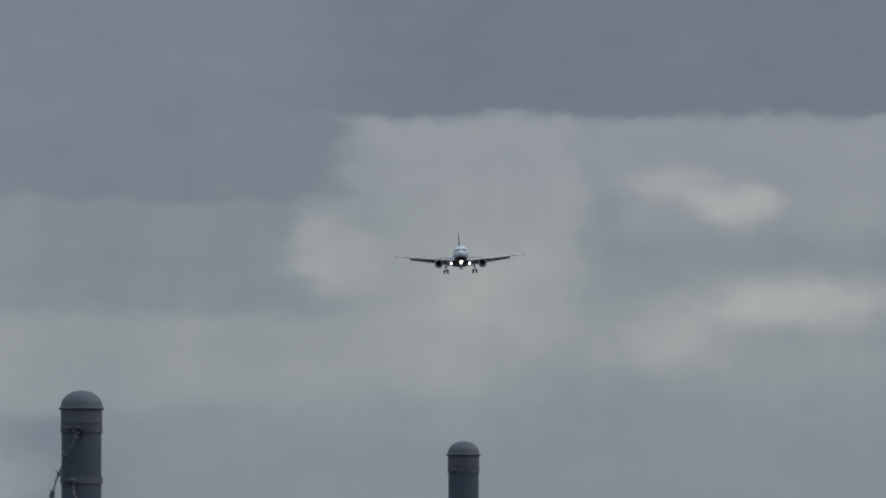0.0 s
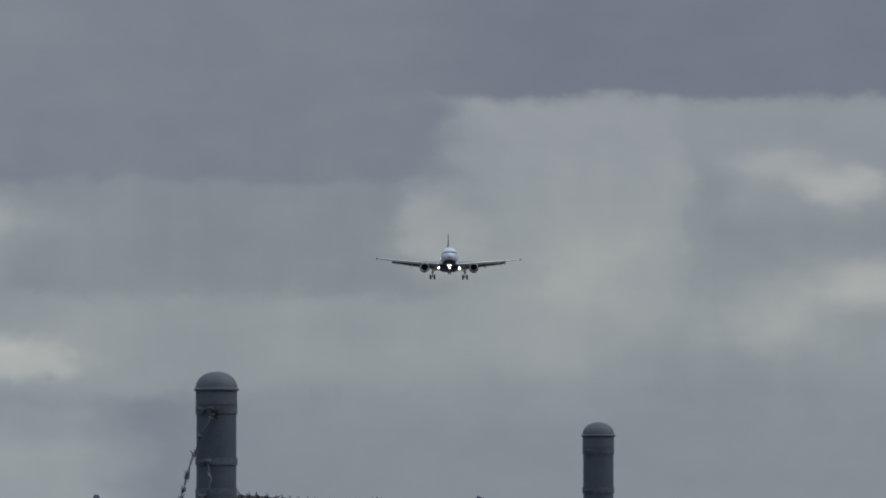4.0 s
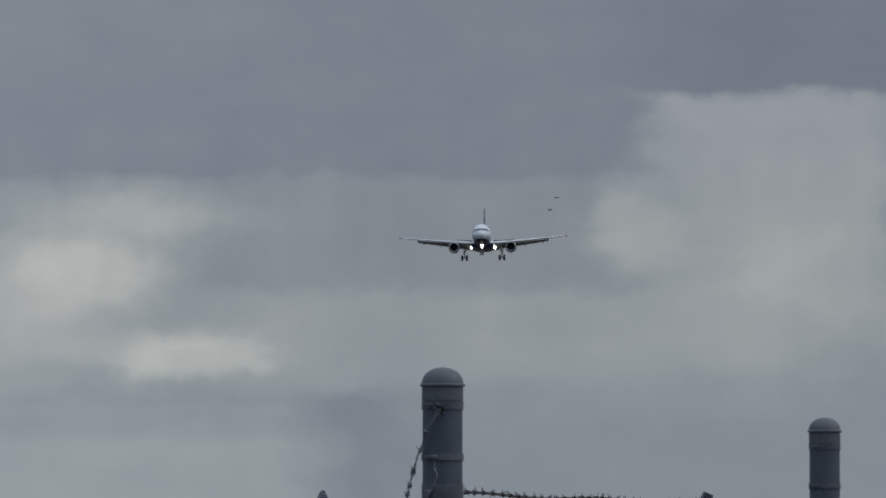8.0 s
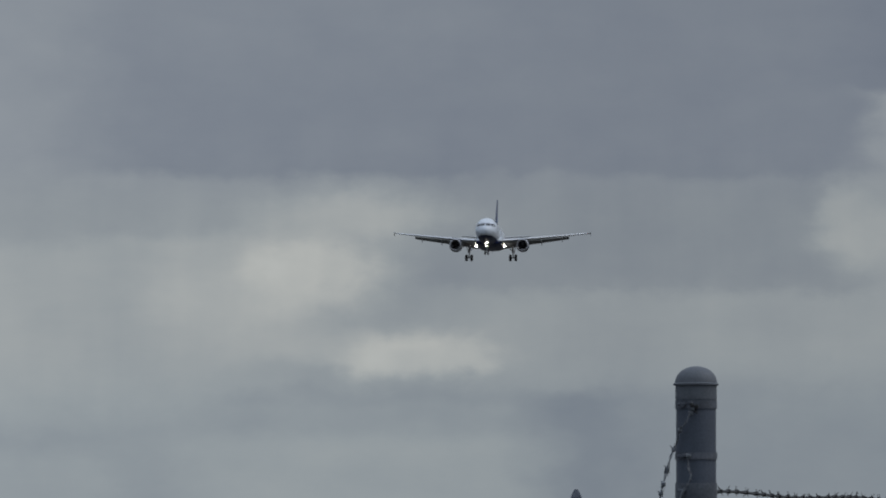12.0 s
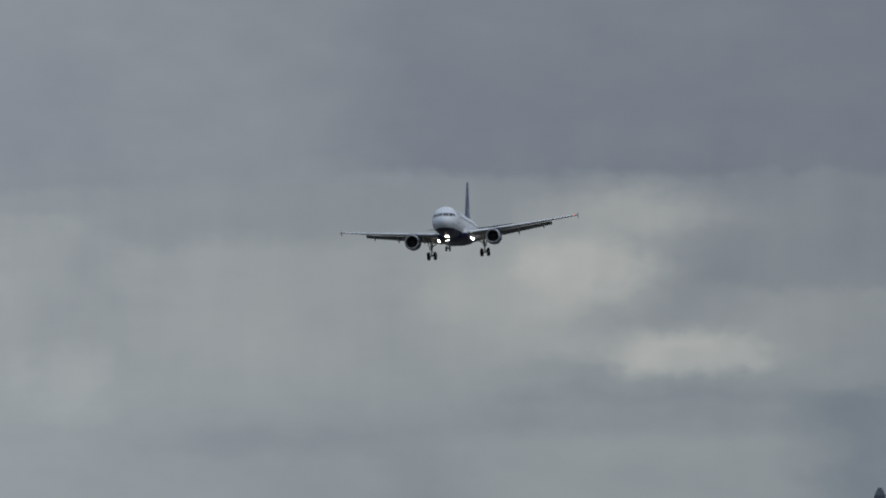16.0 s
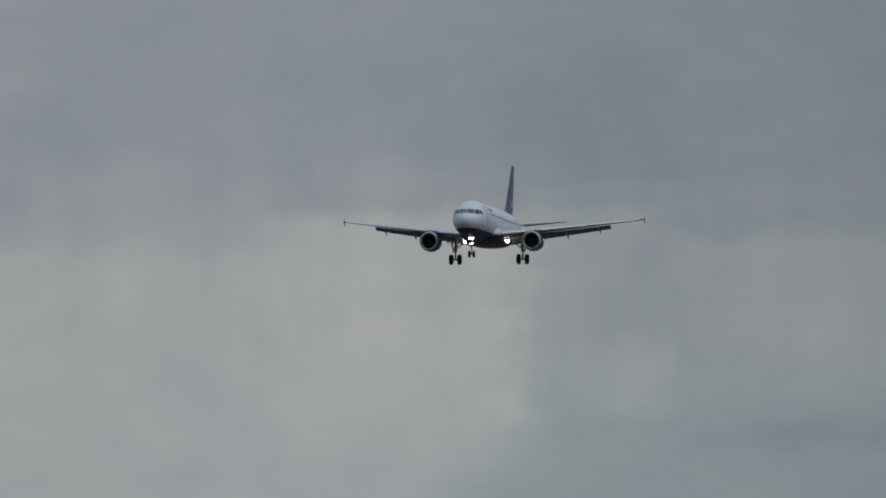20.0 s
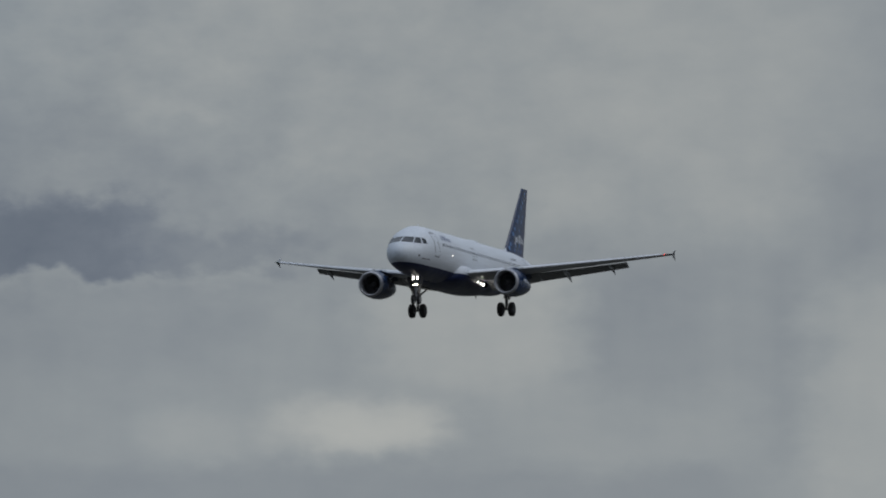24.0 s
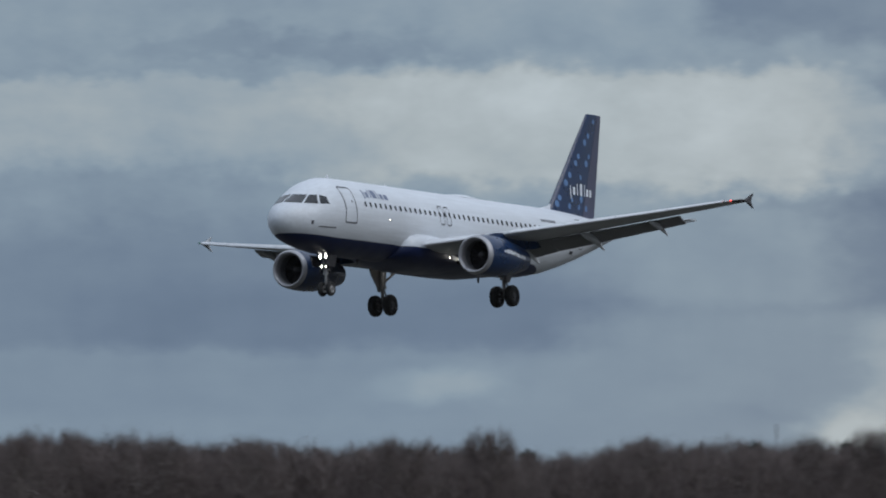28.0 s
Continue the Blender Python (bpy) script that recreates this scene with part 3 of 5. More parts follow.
def build_wing(root, side):
    """One wing with its slats, flaps, fairings, tip fence and lamp. side: 1 port, -1 starboard."""
    spans = [0.6, 1.9, 3.2, 4.8, 6.4, 8.5, 10.6, 12.8, 15.0, 16.6]
    rings = []
    for y in spans:
        le, te, z = wing_at(y)
        rings.append(section(le, side * y, z, (te - le) * (0.95 if y < 13.3 else 1.0), float(np.interp(y, (0, 6, 17), (0.145, 0.11, 0.08))), twist=1.5 - 0.15 * y))
    part("wing", loft(rings), WINGGREY, root, "light grey painted swept wing")
    tip = []
    for y in (16.605, 16.8, 16.95):
        le, te, z = wing_at(y)
        tip.append(section(le + (y - 16.6) * .5, side * y, z, (te - le) - (y - 16.6) * .9, .09, twist=-1.0))
    part("wing_tip", loft(tip), DARK, root, "dark wing tip cap")
    # slats, lowered ahead of the leading edge
    for y0, y1 in ((2.45, 5.0), (6.45, 8.93), (8.97, 11.33), (11.37, 13.73), (13.77, 16.3)):
        sl = []
        for y in (y0, (y0 + y1) / 2, y1):
            le, te, z = wing_at(y)
            k = 0.11 * (te - le) + 0.22
            sl.append(section(le - 0.70 * k, side * y, z - 0.13 * k, k, 0.30, twist=-23.0))
        part("slat", loft(sl), SLAT, root, "pale polished leading edge slat, lowered")
    # flaps, let down behind the wing
    for y0, y1 in ((2.2, 6.42), (6.45, 13.3)):
        fl = []
        for i in range(5):
            y = y0 + (y1 - y0) * i / 4
            le, te, z = wing_at(y)
            k = 0.23 * (te - le) + 0.30
            fl.append(section(te - 0.16 * (te - le), side * y, z - 0.05 * k - 0.05, k, 0.13, twist=25.0))
        part("flap", loft(fl), FLAPGREY, root, "grey trailing edge flap let down for landing")
    # flap track fairings
    for y, k in ((4.9, .85), (8.6, 0.8), (12.1, 0.65)):
        le, te, z = wing_at(y)
        rings = []
        for u, r, d in ((0, .03, 0), (.1, .13, -.07), (.3, .21, -.17), (.55, .22, -.30), (.8, .15, -.62), (.95, .07, -.90), (1, .02, -.98)):
            c = L(te - 2.1 * k + u * 3.4 * k, side * y, z - 0.22 + d * k)
            rings.append([c + Vector((r * 0.75 * k * math.cos(a), 0, r * 1.25 * k * math.sin(a))) for a in [2 * math.pi * i / 12 for i in range(12)]])
        part("flap_track_fairing", loft(rings), WINGGREY, root)
    # tip fence: a swept arrowhead above and below the tip
    le, te, z = wing_at(16.95)
    for up in (1, -1):
        for face, mat, label in ((1, DARK, "dark swept wing tip fence"), (-1, FENCEPALE, "pale inner face of the wing tip fence")):
            r = []
            for h, a, c in ((0, 0.55, .9), (0.2, 1.02, .52), (0.44, 1.60, .16)):
                th = 0.05 * (1 - h * 0.6)
                r.append([L(le + a + u * c, side * (16.98 + face * (v * th + .002)), z + (h if up > 0 else -.82 * h)) for u, v in ((0, 0), (.3, 1), (1, .15), (1, 0))])
            part("tip_fence", loft(r), mat, root, label)
    bm = bmesh.new()
    bmesh.ops.create_uvsphere(bm, u_segments=10, v_segments=6, radius=0.055, matrix=Matrix.Translation(L(le - 0.25, side * 16.62, z - .04)) @ Matrix.Diagonal((1, 1.6, 0.7, 1)))
    part("navigation_light", bm, RED if side > 0 else GREEN, root, "glowing red wing tip lamp" if side > 0 else "green wing tip lamp")


def lathe(profile, s0, y, z, seg=36):
    """Turned shape round a lengthwise axis: (aft of s0, radius)."""
    return [[L(s0 + d, y + r * math.cos(2 * math.pi * i / seg), z + r * math.sin(2 * math.pi * i / seg)) for i in range(seg)] for d, r in profile]


def build_engine(root, side):
    y, z, s0 = side * 5.75, -2.03, 10.92
    lip = lathe(((0.5, .80), (.3, .80), (.15, .815), (.05, .855), (0, .92), (.03, .975), (.12, 1.025), (.28, 1.055)), s0, y, z)
    part("intake_lip", loft(lip, cap=False), LIP, root, "dull metal rim of the engine intake")
    cowl = lathe(((.28, 1.055), (.45, 1.075), (.9, 1.105), (1.7, 1.12), (2.6, 1.07), (3.6, .93), (4.5, .76), (5.2, .60), (5.2, .56), (4.6, .66)), s0, y, z)
    part("engine_cowl", loft(cowl, cap=False), NAVY, root, "glossy navy blue engine cowl")
    duct = lathe(((.5, .80), (.8, .805), (1.1, .82)), s0, y, z)
    part("intake_duct", loft(duct, cap=False), DUCT, root)
    hub = lathe(((.55, .01), (.62, .10), (.8, .20), (1.05, .27), (1.1, .27)), s0, y, z, 18)
    part("spinner", loft(hub), TITAN, root)
    back = lathe(((1.12, .01), (1.12, .82)), s0, y, z)
    part("fan_disc", loft(back, cap=False), DARK, root)
    for i in range(22):
        bm = bmesh.new()
        a = 2 * math.pi * i / 22
        vs = []
        for r, tw in ((.24, .5), (.8, 1.05)):
            for e in (-1, 1):
                b = a + e * 0.10 * (1 if r < .5 else .62)
                vs.append(bm.verts.new(L(s0 + 1.02 + e * 0.06 * (2 - tw), y + r * math.cos(b), z + r * math.sin(b))))
        bm.faces.new((vs[0], vs[1], vs[3], vs[2]))
        part("fan_blade", bm, TITAN, root)
    # white lettering along the outer face of the cowl, as plain bars
    cowl_d, cowl_r = (0.9, 1.7, 2.6, 3.6, 4.5), (1.105, 1.12, 1.07, .93, .76)
    for k, tall in enumerate((.19, .26, .34, .34, .26, .34, .26, .26, .12, .26, .26, .26)):
        d0 = 1.45 + k * .235
        bm = bmesh.new()
        g = []
        for d in (d0, d0 + .085, d0 + .17):
            r = float(np.interp(d, cowl_d, cowl_r)) + .006
            row = []
            for h in (0, .33, .67, 1):
                a = math.asin(max(-1.0, (.22 - .085 * (d - 1.45) - .09 + h * tall * .7) / r))
                row.append(bm.verts.new(L(s0 + d, y + side * r * math.cos(a), z + r * math.sin(a))))
            g.append(row)
        for a, b in zip(g, g[1:]):
            for j in range(3):
                bm.faces.new((a[j], b[j], b[j + 1], a[j + 1]))
        part("cowl_letter_bar", bm, LETTER, root, "plain white painted bar", smooth=0)
    plug = lathe(((4.4, .42), (5.1, .33), (5.6, .16), (5.8, .02)), s0, y, z, 20)
    part("exhaust_plug", loft(plug), DUCT, root)
    # pylon from the cowl to the underside of the wing
    le, te, wz = wing_at(5.75)
    r = []
    for s, h0, h1, w in ((12.2, z + .95, z + 1.02, .03), (13.0, z + .9, z + 1.28, .17), (14.2, z + .8, wz + .1, .22), (16.0, z + .55, wz, .2), (17.6, wz - .55, wz - .1, .12), (18.4, wz - .4, wz - .2, .03)):
        r.append([L(s, y - w, h0), L(s, y + w, h0), L(s, y + w * .8, h1), L(s, y - w * .8, h1)])
    part("engine_pylon", loft(r), NAVY, root)
    # strake on the inner side of the cowl
    bm = bmesh.new()
    q = [L(s0 + 1.1, y - side * 1.0, z + .45), L(s0 + 2.3, y - side * 1.0, z + .5), L(s0 + 2.3, y - side * 1.28, z + .72), L(s0 + 1.5, y - side * 1.1, z + .56)]
    vs = [bm.verts.new(p) for p in q] + [bm.verts.new(p + Vector((0, 0, .03))) for p in q]
    for f in ((0, 1, 2, 3), (4, 5, 6, 7), (0, 1, 5, 4), (1, 2, 6, 5), (2, 3, 7, 6), (3, 0, 4, 7)):
        bm.faces.new([vs[i] for i in f])
    part("nacelle_strake", bm, NAVY, root, smooth=0)


def build_wheel(root, s, y, z, r, w, hub=None):
    prof = ((-.5, .55), (-.5, .80), (-.42, .93), (-.25, .99), (0, 1.0), (.25, .99), (.42, .93), (.5, .80), (.5, .55))
    n = 28
    rings = [[L(s + k * r * math.cos(2 * math.pi * i / n), y + u * w, z + k * r * math.sin(2 * math.pi * i / n)) for i in range(n)] for u, k in prof]
    tyre = part("wheel", loft(rings, cap=False), TYRE, root, "black rubber aircraft tyre")
    prof = ((-.40, .02), (-.40, .2), (-.30, .3), (-.34, .5), (-.48, .57), (.48, .57), (.34, .5), (.30, .3), (.40, .2), (.40, .02))
    rings = [[L(s + k * r * math.cos(2 * math.pi * i / n), y + u * w, z + k * r * math.sin(2 * math.pi * i / n)) for i in range(n)] for u, k in prof]
    part("rim", loft(rings, cap=False), hub or RIM, tyre, "grey metal wheel hub")


def build_main_gear(root, side):
    s, y, z = 17.7, side * 3.8, -3.75
    bm = bmesh.new()
    rod(bm, L(s, y - side * .12, -1.5), L(s, y - side * .02, -2.75), .19, .17, 14)
    rod(bm, L(s, y - side * .02, -2.75), L(s, y, z), .10, .10, 12)
    rod(bm, L(s, y - side * .02, -2.7), L(s, y - side * .02, -2.85), .22, .22, 14)
    part("gear_leg", bm, STEEL, root, "grey steel main undercarriage leg")
    bm = bmesh.new()
    rod(bm, L(s, y - .60, z), L(s, y + .60, z), .085, .085, 12)
    part("axle", bm, STEEL, root)
    bm = bmesh.new()
    rod(bm, L(s, y - side * .05, -2.55), L(s - .1, y - side * 1.5, -1.55), .075, .075, 8)
    rod(bm, L(s - .2, y - side * .7, -2.05), L(s + .5, y - side * .5, -1.5), .04, .04, 6)
    part("side_brace", bm, STEEL, root)
    bm = bmesh.new()
    rod(bm, L(s + .12, y, -2.8), L(s + .42, y, -3.2), .05, .04, 6)
    rod(bm, L(s + .42, y, -3.2), L(s + .1, y, z + .08), .04, .05, 6)
    part("torque_link", bm, STEEL, root)
    bm = bmesh.new()
    q = []
    for z0, a, b, o in ((-1.45, -.75, .75, .42), (-2.1, -.55, .6, .34), (-2.6, -.25, .42, .24), (-3.0, -.12, .2, .17)):
        q.append([L(s + a, y + side * o, z0), L(s + b, y + side * o, z0), L(s + b, y + side * (o + .05), z0), L(s + a, y + side * (o + .05), z0)])
    bm.free()
    part("gear_door", loft(q), GEARGREY, root, smooth=0)
    for e in (-1, 1):
        build_wheel(root, s, y + e * .465, z, .585, .42)


def lamp(root, name, s, y, z, r, depth, mat, label):
    """Lamp sunk in a forward-facing tube."""
    n = 20
    tube = lathe(((depth, r * .98), (0.0, r), (-.02, r * 1.08), (.0, r * 1.14), (depth + .1, r * 1.1)), s, y, z, n)
    h = part(name, loft(tube, cap=False), SOOT, root)
    disc = lathe(((depth - .01, r * .96), (depth - .03, r * .5), (depth - .035, .005)), s, y, z, n)
    part("lamp_lens", loft(disc, cap=False), mat, h, label)


def build_nose_gear(root):
    s, z = 5.07, -3.85
    bm = bmesh.new()
    rod(bm, L(s - .25, 0, -1.8), L(s - .05, 0, -3.0), .12, .11, 12)
    rod(bm, L(s - .05, 0, -3.0), L(s, 0, z), .065, .065, 10)
    rod(bm, L(s - .05, 0, -2.95), L(s - .05, 0, -3.1), .14, .14, 12)
    part("nose_gear_leg", bm, PALESTEEL, root, "grey steel nose undercarriage leg")
    bm = bmesh.new()
    rod(bm, L(s - .2, .25, -2.9), L(s + 1.0, .12, -1.9), .05, .05, 8)
    rod(bm, L(s - .2, -.25, -2.9), L(s + 1.0, -.12, -1.9), .05, .05, 8)
    part("drag_brace", bm, STEEL, root)
    bm = bmesh.new()
    rod(bm, L(s, -.36, z), L(s, .36, z), .05, .05, 10)
    part("nose_axle", bm, STEEL, root)
    bm = bmesh.new()
    rod(bm, L(s + .08, 0, -3.1), L(s + .34, 0, -3.4), .035, .03, 6)
    rod(bm, L(s + .34, 0, -3.4), L(s + .06, 0, z + .06), .03, .035, 6)
    part("nose_torque_link", bm, STEEL, root)
    for e in (-1, 1):
        build_wheel(root, s, e * .25, z, .39, .23, PALESTEEL)
        bm = bmesh.new()
        box(bm, L(s - .25, e * .46, -2.38), (.04, 1.0, .62), pose(0, 0, 0, 0, -e * 14, 0))
        bmesh.ops.bevel(bm, geom=bm.edges[:], offset=.015, segments=1)
        part("nose_gear_door", bm, DARK, root)
        lamp(root, "takeoff_light", s - .36, e * .17, -2.14, .11, .15, LAMP, "glaring white lamp")
        lamp(root, "taxi_light", s - .28, e * .13, -2.66, .07, .10, LAMP_DIM, "bright warm white lamp")
    bm = bmesh.new()
    box(bm, L(s - .14, 0, -2.14), (.5, .08, .08))
    box(bm, L(s - .12, 0, -2.66), (.36, .07, .06))
    part("lamp_bracket", bm, STEEL, root, smooth=0)


def outline(s0, s1, z0, z1, w, side, corner=.12, out=.006):
    """Seam of a door drawn as a raised narrow band that follows the skin."""
    path = []
    for cx, cz, a0 in ((s1 - corner, z1 - corner, 0), (s0 + corner, z1 - corner, 90), (s0 + corner, z0 + corner, 180), (s1 - corner, z0 + corner, 270)):
        for k in range(5):
            a = radians(a0 + k * 22.5)
            path.append((cx + corner * math.cos(a), cz + corner * math.sin(a)))
    dense = []
    for i, p in enumerate(path):
        q = path[(i + 1) % len(path)]
        n = max(1, int(math.hypot(q[0] - p[0], q[1] - p[1]) / .12))
        dense += [(p[0] + (q[0] - p[0]) * k / n, p[1] + (q[1] - p[1]) * k / n) for k in range(n)]
    bm = bmesh.new()
    mid = ((s0 + s1) / 2, (z0 + z1) / 2)
    inner, outer = [], []
    for s, z in dense:
        dx, dz = mid[0] - s, mid[1] - z
        k = w / math.hypot(dx, dz)
        inner.append(bm.verts.new(skin(s + dx * k, side * phi_at(s + dx * k, z + dz * k), out)))
        outer.append(bm.verts.new(skin(s, side * phi_at(s, z), out)))
    n = len(dense)
    for i in range(n):
        bm.faces.new((inner[i], outer[i], outer[(i + 1) % n], inner[(i + 1) % n]))
    return bm


def station(y, z):
    """Metres aft of the nose at which the skin passes (y, z)."""
    lo, hi = 0.0, 7.0
    for _ in range(30):
        s = (lo + hi) / 2
        w, t, b = hull(s)
        if (y / w) ** 2 + ((z - (t + b) / 2) / ((t - b) / 2)) ** 2 > 1:
            lo = s
        else:
            hi = s
    return hi


def patch(corners, side, out=.010, n=6):
    """Piece of glazing on the nose skin between four (y, z) corners."""
    bm = bmesh.new()
    g = []
    for i in range(n + 1):
        row = []
        for j in range(n + 1):
            u, v = i / n, j / n
            y = (1 - u) * ((1 - v) * corners[0][0] + v * corners[3][0]) + u * ((1 - v) * corners[1][0] + v * corners[2][0])
            z = (1 - u) * ((1 - v) * corners[0][1] + v * corners[3][1]) + u * ((1 - v) * corners[1][1] + v * corners[2][1])
            row.append(bm.verts.new(L(station(y, z) - out, side * (y + out * .5), z + out)))
        g.append(row)
    for i in range(n):
        for j in range(n):
            bm.faces.new((g[i][j], g[i + 1][j], g[i + 1][j + 1], g[i][j + 1]))
    return bm


def plate(s0, s1, z0, z1, side, out=.006, n=4):
    """Painted bar on the skin."""
    bm = bmesh.new()
    g = [[bm.verts.new(skin(s0 + (s1 - s0) * i / n, side * phi_at(s0 + (s1 - s0) * i / n, z0 + (z1 - z0) * j / n), out)) for j in range(n + 1)] for i in range(n + 1)]
    for i in range(n):
        for j in range(n):
            bm.faces.new((g[i][j], g[i + 1][j], g[i + 1][j + 1], g[i][j + 1]))
    return bm


FIN = dict(z0=1.85, z1=7.78, le0=29.6, te0=35.2, le1=34.6, te1=36.35)


def fin_at(v):
    z = FIN["z0"] + (FIN["z1"] - FIN["z0"]) * v
    return FIN["le0"] + (FIN["le1"] - FIN["le0"]) * v, FIN["te0"] + (FIN["te1"] - FIN["te0"]) * v, z


def fin_section(v, u0, u1, thick=0.10):
    le, te, z = fin_at(v)
    c = te - le
    up = [(u, max(0.0, 5 * thick * (0.2969 * math.sqrt(u) - 0.126 * u - 0.3516 * u * u + 0.2843 * u ** 3 - 0.1030 * u ** 4))) for u in [u0 + (u1 - u0) * (1 - math.cos(math.pi * i / 10)) / 2 for i in range(11)]]
    return [L(le + u * c, t * c, z) for u, t in up] + [L(le + u * c, -t * c - .001, z) for u, t in reversed(up)]


def fin_half(u, v):
    le, te, z = fin_at(v)
    t = 5 * .10 * (0.2969 * math.sqrt(u) - 0.126 * u - 0.3516 * u * u + 0.2843 * u ** 3 - 0.1030 * u ** 4)
    return L(le + u * (te - le), 0, z), t * (te - le)


def build_tail(root):
    vs = [0.0, .05, .2, .4, .6, .8, .96, 1.0]
    part("vertical_fin", loft([fin_section(v, 0, .69) for v in vs]), NAVY, root, "navy blue tail fin")
    part("rudder", loft([fin_section(v, .70, 1) for v in vs]), RUDDER, root, "navy blue rudder")
    # dorsal fillet
    r = []
    for s, h, w in ((28.0, 2.05, .02), (29.0, 2.12, .1), (29.9, 2.3, .16), (30.5, 2.6, .16)):
        r.append([L(s, -w, 1.9), L(s, w, 1.9), L(s, w * .3, h), L(s, -w * .3, h)])
    part("dorsal_fillet", loft(r), PAINT, root)
    # pattern of pale blue roundels, and the white letter bars
    dots = ((.50, .93), (.39, .79), (.32, .72), (.23, .58), (.21, .51), (.55, .52), (.60, .59), (.15, .39), (.12, .31), (.46, .38), (.10, .16), (.09, .10), (.37, .155), (.35, .09), (.60, .17), (.58, .09), (.76, .09))
    for side in (1, -1):
        for k, (u, v) in enumerate(dots):
            bm = bmesh.new()
            c, _ = fin_half(u, v)
            ring = []
            for i in range(10):
                a = 2 * math.pi * i / 10
                r = .15 + .025 * (k % 3)
                le, te, z = fin_at(v)
                v2 = v + r * math.sin(a) / (FIN["z1"] - FIN["z0"])
                le2, te2, z2 = fin_at(v2)
                u2 = (le + u * (te - le) + r * math.cos(a) - le2) / (te2 - le2)
                p, t = fin_half(min(.99, max(.01, u2)), v2)
                ring.append(bm.verts.new(p + Vector((-side * (t + .012), 0, 0))))
            bm.faces.new(ring)
            part("tail_roundel", bm, DOTS, root, smooth=0)
        for u, w, h, dv in ((.26, .12, .76, -.04), (.35, .32, .44, 0), (.44, .14, .64, .0), (.545, .38, .66, .0), (.645, .12, .64, .0), (.725, .30, .42, 0), (.82, .32, .42, 0)):
            bm = bmesh.new()
            le, te, z = fin_at(.265)
            quad = []
            for du, dz in ((-.5, 0), (.5, 0), (.5, 1), (-.5, 1)):
                vv = .205 + dv + dz * h / (FIN["z1"] - FIN["z0"])
                le2, te2, z2 = fin_at(vv)
                u2 = (le + u * (te - le) + du * w * .8 - le2) / (te2 - le2)
                p, t = fin_half(min(.99, u2), vv)
                quad.append(bm.verts.new(p + Vector((-side * (t + .016), 0, 0))))
            bm.faces.new(quad)
            part("letter_bar", bm, LETTER, root, "plain white painted bar", smooth=0)
        # tailplane
        r = []
        for y, le, ch in ((.5, 31.6, 4.2), (1.2, 32.0, 3.85), (3.5, 33.35, 2.65), (6.1, 34.85, 1.35), (6.22, 35.0, 1.1)):
            r.append(section(le, side * y, .78 + .105 * y, ch * .72, .10, twist=-2))
        part("tailplane", loft(r), WINGGREY, root, "light grey tailplane")
        r = []
        for y, le, ch in ((1.4, 32.1, 3.75), (3.5, 33.35, 2.65), (6.0, 34.8, 1.4)):
            r.append(section(le + ch * .71, side * y, .78 + .105 * y, ch * .29, .14, twist=-4))
        part("elevator", loft(r), WINGGREY, root)


